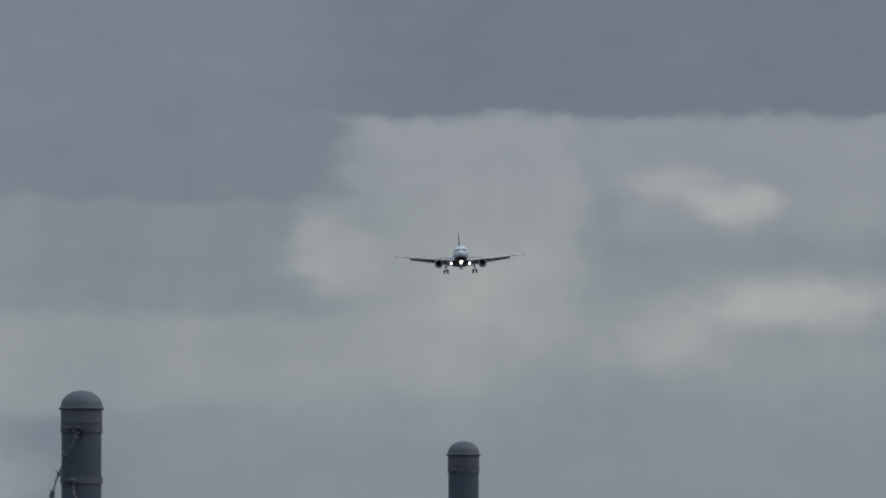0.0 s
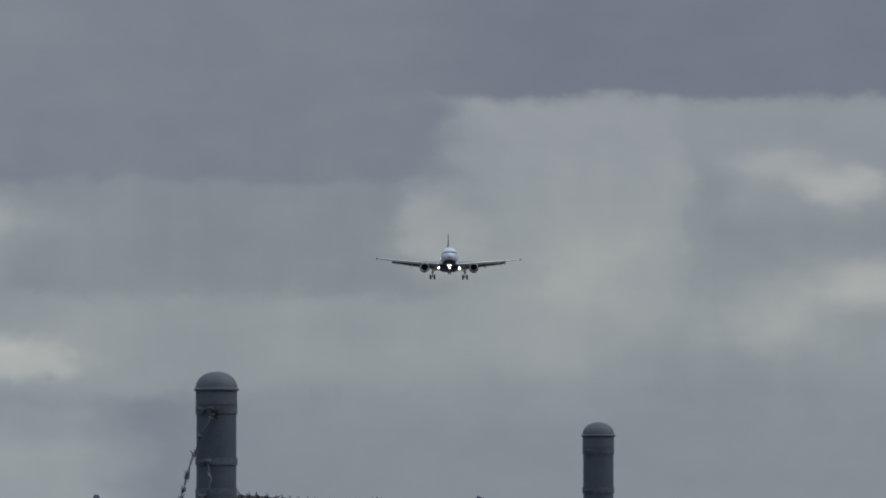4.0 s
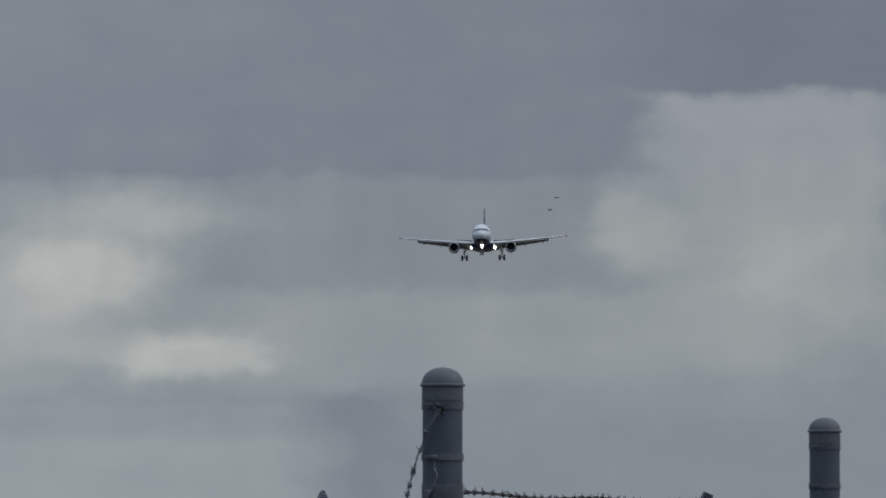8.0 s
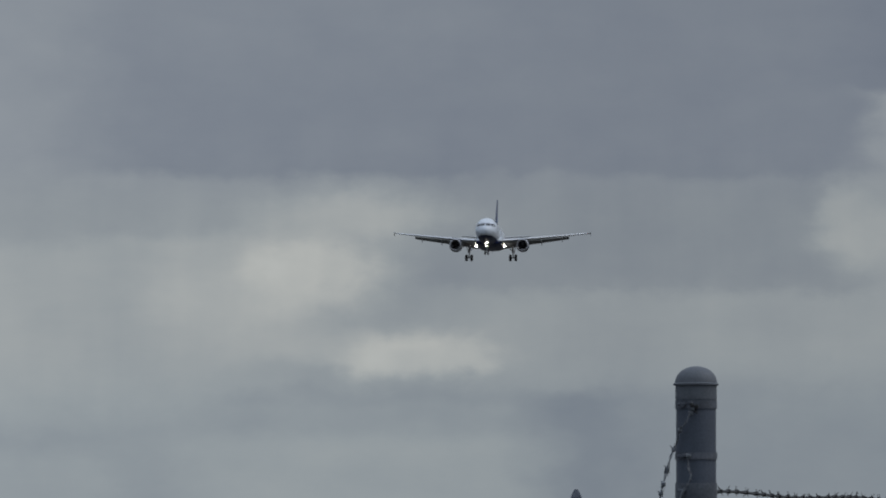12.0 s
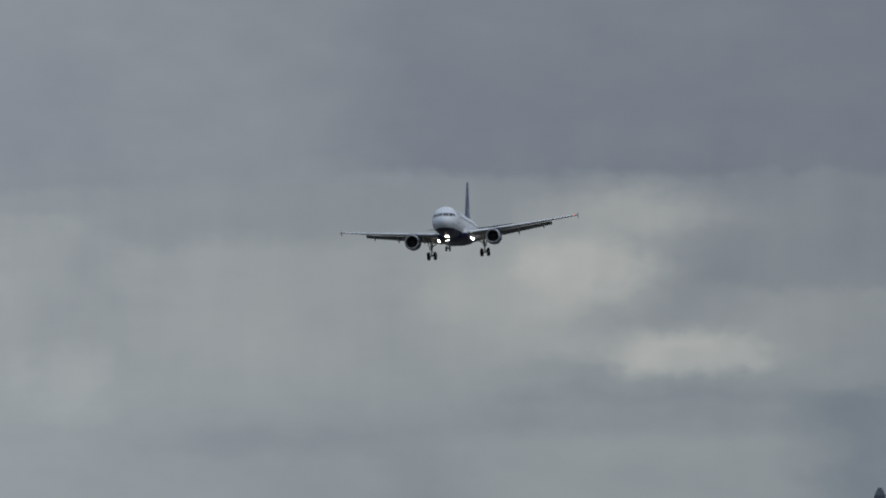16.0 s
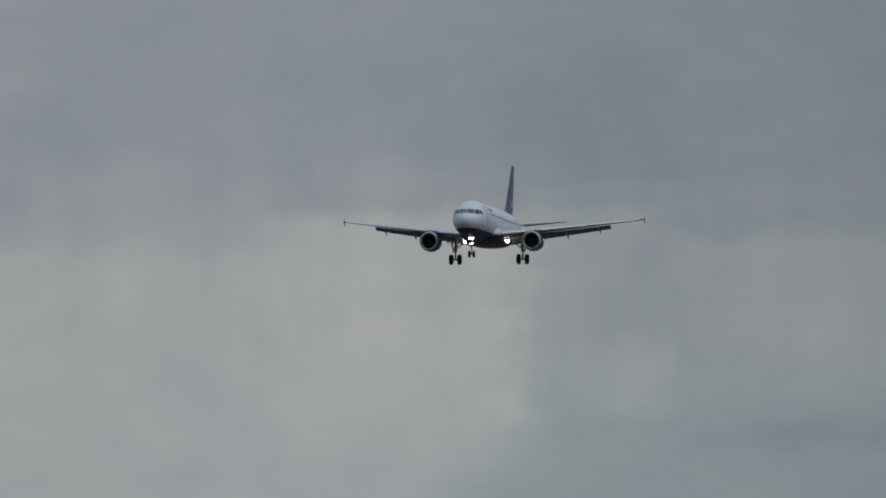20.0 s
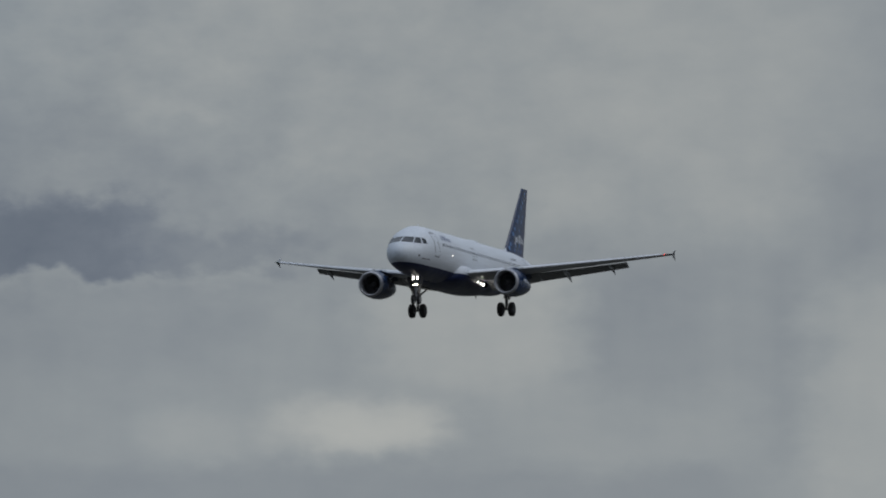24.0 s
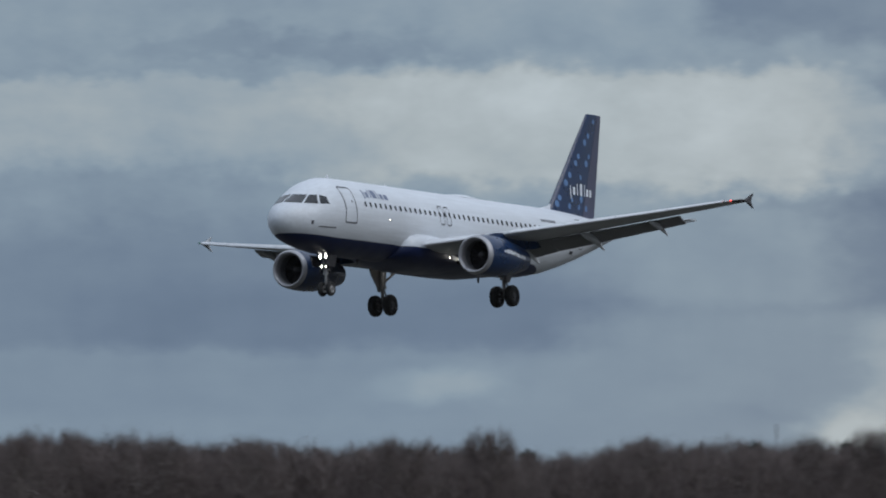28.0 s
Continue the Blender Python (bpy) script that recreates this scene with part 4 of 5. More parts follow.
def build_airliner():
    root = empty("airliner", Matrix(), "white and navy twin-engined airliner landing with wheels, flaps and lights out", "airplane")
    n = 56
    ss = [0.0, .02, .06, .12, .2, .33, .5, .75, 1.0, 1.25, 1.5, 1.75, 2.0, 2.25, 2.5, 2.8, 3.2, 3.7, 4.2, 4.8, 5.5, 7.0, 9, 11.0, 14, 17, 20, 22.5, 24.5, 25.3, 26.0, 27, 28.0, 29, 30.0, 31, 32.0, 33, 34.0, 35, 36.0, 36.7, 37.2, 37.57]
    part("fuselage", loft([[skin(s, 360 * i / n) for i in range(n)] for s in ss]), PAINT, root, "white fuselage with a navy blue belly", smooth=60)
    # belly fairing round the wing root
    r = []
    for s, w, t, b in ((10.35, 1.2, -1.2, -2.00), (10.6, 1.82, -.75, -2.06), (11.0, 2.10, -.44, -2.14), (11.6, 2.22, -.30, -2.28), (12.8, 2.29, -.28, -2.40), (15, 2.32, -.45, -2.46), (18, 2.3, -.68, -2.46), (20, 2.15, -.95, -2.42), (22, 1.8, -1.3, -2.22), (23.6, .9, -1.6, -2.06)):
        ring = []
        for i in range(32):
            a = 2 * math.pi * i / 32
            ca, sa = math.cos(a), math.sin(a)
            ring.append(L(s, w * abs(ca) ** .75 * (1 if ca > 0 else -1), (t + b) / 2 + (t - b) / 2 * abs(sa) ** .8 * (1 if sa > 0 else -1)))
        r.append(ring)
    part("belly_fairing", loft(r), PAINT, root, smooth=50)
    # cockpit panes
    for side in (1, -1):
        for c in (((.04, .47), (.86, .41), (.79, .90), (.04, .96)), ((.93, .41), (1.39, .39), (1.15, .90), (.86, .90)), ((1.45, .39), (1.65, .42), (1.45, .80), (1.21, .90))):
            part("cockpit_window", patch(c, side), GLASS, root, "dark cockpit pane")
        part("door", outline(4.05, 5.2, -.52, 1.47, .085, side), LINE, root, "dark seam of the closed front door")
        part("emergency_exit", outline(14.15, 14.65, .02, 1.1, .075, side, .15), LINE, root)
        part("emergency_exit", outline(14.87, 15.37, .02, 1.1, .075, side, .15), LINE, root)
        part("rear_door", outline(30.5, 31.2, -.2, 1.5, .05, side), LINE, root)
    # cabin windows share one mesh a side
    for side in (1, -1):
        shared = None
        for k in range(43):
            s = 6.217 + k * .533
            if s > 28.5:
                break
            w, t, b = hull(s)
            ph = phi_at(s, .62)
            p = skin(s, side * ph, .006)
            if shared is None:
                bm = bmesh.new()
                ring = [bm.verts.new((.105 * abs(math.cos(a)) ** .6 * (1 if math.cos(a) > 0 else -1), .15 * abs(math.sin(a)) ** .6 * (1 if math.sin(a) > 0 else -1), 0)) for a in [2 * math.pi * i / 16 for i in range(16)]]
                bm.faces.new(ring)
                bmesh.ops.inset_individual(bm, faces=bm.faces[:], thickness=.02, depth=.004)
                ob = part("cabin_window", bm, GLASS, root, smooth=0)
                shared = ob.data
            else:
                ob = new("cabin_window", shared)
                ob.parent = root
            nrm = (skin(s, side * ph, .1) - p).normalized()
            z = nrm
            x = Vector((0, 1, 0))
            y = z.cross(x)
            m = Matrix((x, y, z)).transposed().to_4x4()
            m.translation = p
            ob.matrix_local = m
        # airline title as plain bars, a line of small writing, registration bar
        for s0, s1, z0, z1 in ((6.35, 6.5, .92, 1.42), (6.62, 6.95, 1.02, 1.33), (7.06, 7.2, 1.02, 1.48), (7.32, 7.78, 1.02, 1.5), (7.9, 8.02, 1.02, 1.5), (8.14, 8.48, 1.02, 1.33), (8.6, 8.98, 1.02, 1.33)):
            part("title_bar", plate(s0, s1 - .02, z0, z1 - .02, side), TITLE, root, "plain navy painted bar", smooth=0)
        part("writing_bar", plate(1.95, 3.35, -.85, -.79, side), LINE, root, smooth=0)
        for k in range(6):
            part("registration_bar", plate(25.9 + k * .29, 26.1 + k * .29, 1.02, 1.17, side), LINE, root, "plain dark painted bar", smooth=0)
        part("door_handle", plate(4.78, 4.9, .62, .72, side), LINE, root, smooth=0)
        part("outflow_valve", plate(29.3, 29.8, -.55, -.38, side), LINE, root, smooth=0)
        part("static_port", plate(1.42, 1.57, -.72, -.52, side), LINE, root, smooth=0)
        # the metre-deep tube is added to cut the lamp off from the side
        lamp(root, "landing_light", 15.3, side * 2.42, -1.84, .20, 1.0, LANDING, "glaring white landing lamp")
        lamp(root, "turnoff_light", 14.3, side * 2.36, -1.76, .06, .12, LAMP_DIM, "small white lamp")
        lamp(root, "scan_light", 8.65, side * 1.985, -.08, .019, .006, LAMP_DIM, "tiny white lamp")
        build_wing(root, side)
        build_engine(root, side)
        build_main_gear(root, side)
    build_nose_gear(root)
    build_tail(root)
    # aerials, and the low dome on the roof
    for s, z, h, up in ((5.3, 2.03, .26, 1), (11.5, 2.07, .14, 1), (8.3, -2.06, .32, -1), (21.5, -2.2, .35, -1)):
        r = [[L(s + a * .15 * h + u * .34 * (1 - a * .45), v * .03 * (1 - a * .5), z - up * .03 + up * a * h) for u, v in ((0, 0), (.35, 1), (1, 0), (.35, -1))] for a in (0, 1)]
        part("blade_aerial", loft(r), PAINT if up > 0 else DARK, root, smooth=0)
    r = []
    for s, w, h in ((17.9, .05, 2.04), (18.3, .45, 2.11), (19.0, .62, 2.17), (19.9, .62, 2.19), (20.8, .5, 2.13), (21.5, .05, 2.05)):
        r.append([L(s, w * math.cos(a), 1.98 + (h - 1.98) * math.sin(a)) for a in [math.pi * i / 10 for i in range(11)]])
    part("aerial_dome", loft(r, closed=True), PAINT, root)
    return root


airliner = build_airliner()

# ---- fence ----


def sweep(path, r, seg=6):
    """Tube along a path."""
    rings = []
    for i, p in enumerate(path):
        d = (Vector(path[min(i + 1, len(path) - 1)]) - Vector(path[max(i - 1, 0)])).normalized()
        q = d.to_track_quat("Z", "Y").to_matrix()
        rings.append([Vector(p) + q @ Vector((r * math.cos(2 * math.pi * k / seg), r * math.sin(2 * math.pi * k / seg), 0)) for k in range(seg)])
    return loft(rings)


def place(az, d, z=0.0):
    return Vector((-d * math.sin(radians(az)), d * math.cos(radians(az)), z))


def turned(prof, n=40):
    return [[(r * math.cos(2 * math.pi * i / n), r * math.sin(2 * math.pi * i / n), z) for i in range(n)] for z, r in prof]


def build_post(az, d, top, label):
    """Round steel fence post with a domed cap and clamp bands."""
    root = empty("fence_post", Matrix.Translation(place(az, d)), label, "fence post", "fence posts with domed caps")
    R = .0385
    part("post_tube", loft(turned(((0, R), (top - .06, R)))), POST, root, "weathered galvanised steel tube")
    cap = [(top - .0610, R * 1.035), (top - .059, R * 1.04), (top - .0345, R * 1.035), (top - .0335, R * 1.135), (top - .0305, R * 1.14), (top - .0285, R * 1.06)]
    for k in range(1, 9):
        a = radians(k * 11.0)
        cap.append((top - .0285 + .0318 * math.sin(a), R * 1.05 * math.cos(a) ** .94))
    cap.append((top + .0034, R * .02))
    part("post_cap", loft(turned(cap)), POSTCAP, root, "dull domed metal cap")
    for z, h, k in ((top - .0787, .0165, 1.05), (top - .1770, .0135, 1.06), (top - .252, .03, 1.05)):
        band = part("clamp_band", loft(turned(((z, R * 1.0), (z, R * k), (z + h, R * k), (z + h, R * 1.0)))), BAND, root, "zinc clamp band with glints painted as pale flecks")
        bm = bmesh.new()
        box(bm, (-R * .55, -R * .9, z + h / 2), (.007, .012, h * .7))
        rod(bm, (-R * .55 - .008, -R * 1.0, z + h / 2), (-R * .55 + .008, -R * 1.0, z + h / 2), .0035, seg=6)
        part("clamp_bolt", bm, BAND, band, smooth=0)
    return root


def barbed(path_fn, length, pitch, name, label, mat, seed, r=.0014, barb=.011, knots=None):
    """Barbed wire: two twisted strands, and a four-pointed barb every pitch metres."""
    rnd = random.Random(seed)
    root = empty(name, Matrix(), label, "barbed wire")
    n = max(8, int(length / .008))
    for ph in (0, math.pi):
        pts = []
        for i in range(n + 1):
            u = i / n
            a = ph + u * length / .035 * 2 * math.pi
            p = path_fn(u)
            pts.append(p + Vector((.0016 * math.cos(a), .0016 * math.sin(a) * .4, .0016 * math.sin(a))))
        part("strand", sweep(pts, r, 4), mat, root)
    for u in knots or [(k + .4 + rnd.uniform(-.15, .15)) * pitch / length for k in range(int(length / pitch))]:
        p = path_fn(min(u, 1))
        bm = bmesh.new()
        for j in range(4):
            d = Vector((rnd.uniform(-.7, .7), rnd.uniform(-.7, .7), (1 if j % 2 else -1) * rnd.uniform(.55, 1))).normalized()
            rod(bm, p, p + d * barb * rnd.uniform(.8, 1.25), .0012, .0005, 5)
        rod(bm, p + Vector((-.004, 0, 0)), p + Vector((.004, 0, 0)), .0042, seg=6)
        part("barb", bm, mat, root, smooth=0)
    return root


def bend(points):
    """Smooth path through given places (Catmull-Rom)."""
    P = [Vector(p) for p in points]
    P = [2 * P[0] - P[1]] + P + [2 * P[-1] - P[-2]]
    n = len(P) - 3

    def at(u):
        q = min(max(u, 0), .99999) * n
        i, f = int(q), q - int(q)
        a, b, c, d = P[i:i + 4]
        return .5 * ((2 * b) + (c - a) * f + (2 * a - 5 * b + 4 * c - d) * f * f + (3 * b - a - 3 * c + d) * f ** 3)
    return at


POST_A, POST_B = (9.268, 17.0, 2.189), (6.786, 22.4, 2.217)


def build_fence():
    build_post(*POST_A, "grey galvanised steel fence post with domed cap and loose barbed wire")
    build_post(*POST_B, "grey galvanised steel fence post with domed cap, bare of wire")
    for az, d, top in ((10.047, 15.8, 1.937), (7.555, 20.4, 2.003)):
        root = empty("fence_stake", Matrix.Translation(place(az, d)) @ pose(0, 0, 0, 0, 0, 25), "thin dark steel stake with a rounded knob between fence posts", "fence stake", "stakes between the fence posts")
        bm = bmesh.new()
        w = .0074 * d / 16
        box(bm, (0, 0, (top - .03) / 2), (w * 2, w * 2, top - .03))
        part("stake_bar", bm, POST, root, smooth=0)
        if d < 18:
            bm = loft([[(x * k, y * k, z) for x, y in ((-w, -w), (w, -w), (w, w), (-w, w))] for z, k in ((top - .03, 1.0), (top - .022, 1.22), (top - .014, 1.12), (top - .006, .72), (top, .38))])
        else:
            bm = bmesh.new()
            box(bm, (0, 0, top - .016), (w * 2.2, w * 2.2, .026), pose(0, 0, 0, 8, 22, 0))
            bmesh.ops.bevel(bm, geom=bm.edges[:], offset=.002, segments=1)
        part("stake_tip", bm, POST, root, smooth=0)
    # tight top wire from post to post
    a, b = place(POST_A[0], 17.0, 1.951), place(POST_B[0], 22.4, 1.997)
    side = (b - a).normalized()
    a, b = a + side * .035, b - side * .035
    length = (b - a).length
    barbed(lambda u: a.lerp(b, u) - Vector((0, 0, .004 * math.sin(math.pi * u) - .003 * math.sin(u * 23))), length, .098, "barbed_wire", "dark rusty barbed wire strung tight between fence posts", WIRE, 4, .0017, .0105)
    # loose ends hanging from the near post, on its camera side
    base = place(POST_A[0], 17.0)
    right = Vector((math.cos(radians(POST_A[0])), math.sin(radians(POST_A[0])), 0))
    near = Vector((math.sin(radians(POST_A[0])), -math.cos(radians(POST_A[0])), 0))

    def on(x, z, k=.05):
        return base + right * x * 1.04 + near * k + Vector((0, 0, POST_A[2] - z * 1.05))
    one = bend([on(-.008, .063), on(-.005, .073), on(-.0115, .0865), on(-.019, .102), on(-.030, .115, .04), on(-.034, .133, .03), on(-.040, .148, .02), on(-.046, .160, .02), on(-.050, .175, .02), on(-.056, .194, .02), on(-.060, .2115, .02), on(-.064, .225, .02), on(-.0675, .245, .02), on(-.072, .27, .02)])
    barbed(one, .22, .036, "loose_wire", "loose pale barbed wire end hanging from the fence post", OLDWIRE, 9, .0010, .010, (.10, .14, .31, .475, .66, .68, .78, .87, .96))
    two = bend([on(-.014, .160), on(-.0145, .183), on(-.0095, .196), on(-.0115, .208), on(-.019, .219), on(-.027, .233), on(-.034, .26)])
    barbed(two, .11, .045, "loose_wire", "loose pale barbed wire end wrapped on the fence post", OLDWIRE, 12, .0012, .006, (.02, .93))
    tie = bend([on(-.012, .066), on(-.006, .071), on(.000, .073), on(-.003, .079), on(.002, .083)])
    barbed(tie, .03, .012, "wire_tie", "twisted dark wire tie on the fence post band", WIRE, 15, .0011, .005)


build_fence()

# ---- the far wood ----


class Limbs:
    """Gathers tapered tubes into one mesh."""

    def __init__(self):
        self.v, self.f = [], []

    def tube(self, a, b, r0, r1, seg):
        d = (b - a)
        if d.length < 1e-5:
            return
        q = d.to_track_quat("Z", "Y").to_matrix()
        n = len(self.v)
        for p, r in ((a, r0), (b, r1)):
            for k in range(seg):
                c = 2 * math.pi * k / seg
                self.v.append(tuple(p + q @ Vector((r * math.cos(c), r * math.sin(c), 0))))
        for k in range(seg):
            j = (k + 1) % seg
            self.f.append((n + k, n + j, n + seg + j, n + seg + k))


def blade(mesh, a, b, w, rnd):
    """Thin tapering twig as one narrow upright leaf of wood."""
    d = b - a
    o = d.cross(Vector((rnd.uniform(-1, 1), rnd.uniform(-1, 1), rnd.uniform(-1, 1))))
    o = o.normalized() * w if o.length > 1e-6 else Vector((w, 0, 0))
    k = len(mesh.v)
    mesh.v += [tuple(a - o), tuple(a + o), tuple(b)]
    mesh.f.append((k, k + 1, k + 2))


def bare_tree(seed, width, low, flare, limbs_n, ends, fine=.0058):
    """A leafless tree ten units high: limbs divide three times into a domed (or, with flare, a broom-like) crown of fine upright twigs."""
    rnd = random.Random(seed)
    limbs, twigs = Limbs(), Limbs()
    limbs.tube(Vector((0, 0, 0)), Vector((rnd.uniform(-.1, .1), rnd.uniform(-.1, .1), 6.2)), .15, .05, 7)
    half = 10 - low
    heart = Vector((0, 0, low - .6))

    def crown(a, b, k):
        """Point at heading a and height angle b, at a share k of the way to the crown's face."""
        s = math.sin(b)
        w = width * (math.cos(b) ** .7 if not flare else .25 + .75 * (s * .5 + .5))
        return Vector((w * k * math.cos(a), w * k * math.sin(a), low + half * max(s, -.25) * k))

    for i in range(limbs_n):
        a0, b0 = 2 * math.pi * (i + rnd.uniform(-.3, .3)) / limbs_n * 2.4, math.asin(rnd.uniform(-.05, .97))
        foot = Vector((0, 0, low + rnd.uniform(-1.4, .8)))
        knee = foot.lerp(crown(a0, b0, .52), .9)
        limbs.tube(foot, knee, .06, .036, 5)
        for j in range(5):
            a1, b1 = a0 + rnd.gauss(0, .55), max(-.3, min(1.45, b0 + rnd.gauss(0, .36)))
            q = crown(a1, b1, rnd.uniform(.62, .78))
            limbs.tube(knee, q, .032, .018, 4)
            for _ in range(6):
                a2, b2 = a1 + rnd.gauss(0, .34), max(-.3, min(1.5, b1 + rnd.gauss(0, .26)))
                e = crown(a2, b2, rnd.uniform(.74, .95))
                p = knee.lerp(q, rnd.uniform(.45, 1))
                twigs.tube(p, e, *((.030, .012) if flare else (.019, .008)), 3)
                out = ((e - heart).normalized() + Vector((0, 0, .45))).normalized()
                for _ in range(ends):
                    c = p.lerp(e, rnd.uniform(.25, 1.0))
                    side = Vector((rnd.gauss(0, .42), rnd.gauss(0, .42), rnd.gauss(0, .30)))
                    blade(twigs, c, c + (out + side).normalized() * rnd.uniform(.35, .8), fine, rnd)
    root = empty("bare_tree", Matrix(), "leafless grey-brown broadleaf tree in the wood", "tree", "trees of the far wood")
    from_lists("trunk", limbs.v, limbs.f, BARK, root)
    from_lists("crown", twigs.v, twigs.f, TWIG, root, smooth=False)
    return root, sorted(v[2] for v in twigs.v)[int(len(twigs.v) * .985)]


def conifer(seed):
    rnd = random.Random(seed)
    trunk, needles = Limbs(), Limbs()
    trunk.tube(Vector((0, 0, 0)), Vector((0, 0, 10)), .16, .02, 7)
    v, f = needles.v, needles.f
    for i in range(420):
        z = 1.4 + 8.55 * rnd.random() ** .85
        reach = 2.3 * (1 - z / 10.05) ** .8 + .03
        a = rnd.uniform(0, 6.28)
        rr = reach * rnd.uniform(.55, 1.15)
        tip = Vector((rr * math.cos(a), rr * math.sin(a), z - .30 * rr))
        mid = Vector((0, 0, z + .1))
        size = .10 + .24 * min(1, reach)
        for _ in range(4):
            c = mid.lerp(tip, rnd.uniform(.15, 1))
            n = len(v)
            o = Vector((rnd.uniform(-1, 1), rnd.uniform(-1, 1), rnd.uniform(-.7, .5))) * size
            s = Vector((-math.sin(a), math.cos(a), rnd.uniform(-.6, .6))) * size * .6
            v += [tuple(c - s), tuple(c + s), tuple(c + o), tuple(c + o * .4 + Vector((0, 0, .12)))]
            f += [(n, n + 1, n + 2), (n, n + 1, n + 3), (n + 1, n + 2, n + 3)]
    root = empty("conifer", Matrix(), "dark green conifer standing among bare trees", "tree", "conifers of the far wood")
    from_lists("trunk", trunk.v, trunk.f, BARK, root)
    from_lists("crown", v, f, NEEDLE, root, smooth=False)
    return root, 10.0


WOOD_R = 1100.0
# heading and height of the wood's edge
SKYLINE = ((24, .79), (27, .80), (27.5, .85), (28.0, .82), (28.8, .78), (29.1, .87), (29.4, .87), (29.6, .80), (29.9, .90), (30.4, .87), (30.7, .92), (31.2, .90), (31.7, .92), (31.9, .91), (32.2, .93), (32.9, .98),
           (33.4, .975), (34.0, .985), (34.5, .90), (34.7, .92), (35.3, .97), (36.0, .945), (36.5, .985), (37.0, .965), (37.4, 1.02), (39.5, 1.03))


def skyline(az, d=WOOD_R):
    """Height of the wood's top at a heading, from its slope above the eye."""
    return EYE + d * math.tan(radians(float(np.interp(az, [s[0] for s in SKYLINE], [s[1] for s in SKYLINE]))))


def build_wood():
    rnd = random.Random(77)
    kinds = [bare_tree(*k) for k in ((3, 2.4, 6.3, 0, 9, 11), (8, 2.1, 6.0, 0, 9, 11), (14, 2.8, 6.6, 0, 10, 10), (21, 2.0, 5.6, 1, 9, 9), (30, 2.3, 6.0, 0, 9, 11), (42, 2.5, 6.7, 0, 10, 10), (55, 2.3, 7.5, 0, 10, 9), (61, 1.5, 6.6, 1, 8, 3, .0066))]
    firs = [conifer(5), conifer(6)]
    used = set()

    def plant(kind, az, d, height, wide):
        ob, h = kind
        k = height / h
        m = Matrix.Translation(place(az, d)) @ pose(0, 0, 0, 0, 0, rnd.uniform(0, 360))
        if ob.name not in used:
            used.add(ob.name)
            t = ob
        else:
            t = copy_thing(ob, m)
        t.matrix_basis = m @ Matrix.Diagonal((k * wide, k * wide, k, 1))

    for row, (d, n, low) in enumerate(((0, 68, .955), (13, 68, .98), (27, 70, .995), (42, 74, 1.0))):
        for i in range(n):
            az = 23.6 + 16.0 * (i + rnd.uniform(.1, .9)) / n
            far = WOOD_R + d + rnd.uniform(-5, 5)
            plant(kinds[rnd.randrange(6)], az, far, skyline(az, far) * low * rnd.uniform(.975, 1.012), rnd.uniform(.95, 1.25) + .006 * d)
    # single trees that stand out of the edge
    for az, el, k, w in ((28.64, .95, 6, .8), (28.57, .985, 6, .8), (28.48, .99, 6, .8), (28.38, 1.005, 6, .9), (28.27, 1.005, 6, .9), (28.16, .985, 6, .8), (28.89, .875, 7, .8), (29.36, .908, 6, .6), (29.14, .91, 6, .7), (29.06, .905, 6, .7), (29.95, .93, 6, .75), (29.83, .93, 6, .75), (30.69, .945, 4, .8), (30.57, .92, 6, .8),
                         (32.19, 1.05, 7, .95), (32.04, 1.025, 7, .7), (32.46, 1.065, 6, .9), (32.55, 1.07, 6, .95), (32.93, 1.02, 6, .9), (33.99, 1.01, 6, 1.1), (35.06, 1.06, 6, .9), (34.95, 1.065, 6, .9),
                         (35.54, 1.0, 7, 1.0), (35.64, 1.01, 6, .8), (35.76, 1.0, 7, 1.0), (36.53, .995, 6, 1.0), (37.12, 1.03, 6, 1.0), (37.25, 1.02, 0, .9), (37.74, 1.06, 6, .5), (38.0, 1.04, 4, .9)):
        d = WOOD_R - 14 + rnd.uniform(-6, 6)
        plant(kinds[k], az, d, EYE + d * math.tan(radians(el)), w * (.64 if k == 6 else 1.0))
    for az, el in ((31.76, .93), (31.68, .945), (31.61, .955), (31.55, .95), (31.47, .955), (31.40, .935), (31.24, .94), (31.17, .93), (30.95, .925), (30.88, .92), (31.95, .915), (32.68, .985), (27.80, .845), (27.74, .85), (27.2, .83), (33.3, .985), (34.75, .93)):
        for da, de in ((0, 0), (-.03, -.02), (.032, -.024)):
            d = WOOD_R + 50 + rnd.uniform(-3, 3)
            plant(firs[rnd.randrange(2)], az + da + rnd.uniform(-.012, .012), d, EYE + d * math.tan(radians(el + de)), rnd.uniform(.7, 1.0))
    # undergrowth and stems that nobody could count
    brush = Limbs()
    for i in range(5000):
        az = 23.4 + 16.4 * rnd.random()
        d = WOOD_R + rnd.uniform(-14, 55)
        p = place(az, d, max(0, (skyline(az, d) - 6) * rnd.random() - 1))
        brush.tube(p, p + Vector((rnd.uniform(-.8, .8), rnd.uniform(-.8, .8), rnd.uniform(3, 6))), .09, .03, 3)
    for i in range(340000):
        az = 23.4 + 16.4 * rnd.random()
        d = WOOD_R + rnd.uniform(-20, 55)
        p = place(az, d, (skyline(az, d) - 2.4) * rnd.random() ** .85)
        q = p + Vector((rnd.uniform(-.7, .7), rnd.uniform(-.7, .7), rnd.uniform(.9, 2.2)))
        a = rnd.uniform(0, 6.28)
        w = Vector((.017 * math.cos(a), .017 * math.sin(a), 0))
        n = len(brush.v)
        brush.v += [tuple(p - w), tuple(p + w), tuple(q)]
        brush.f.append((n, n + 1, n + 2))
    b = from_lists("thicket", brush.v, brush.f, TWIG)
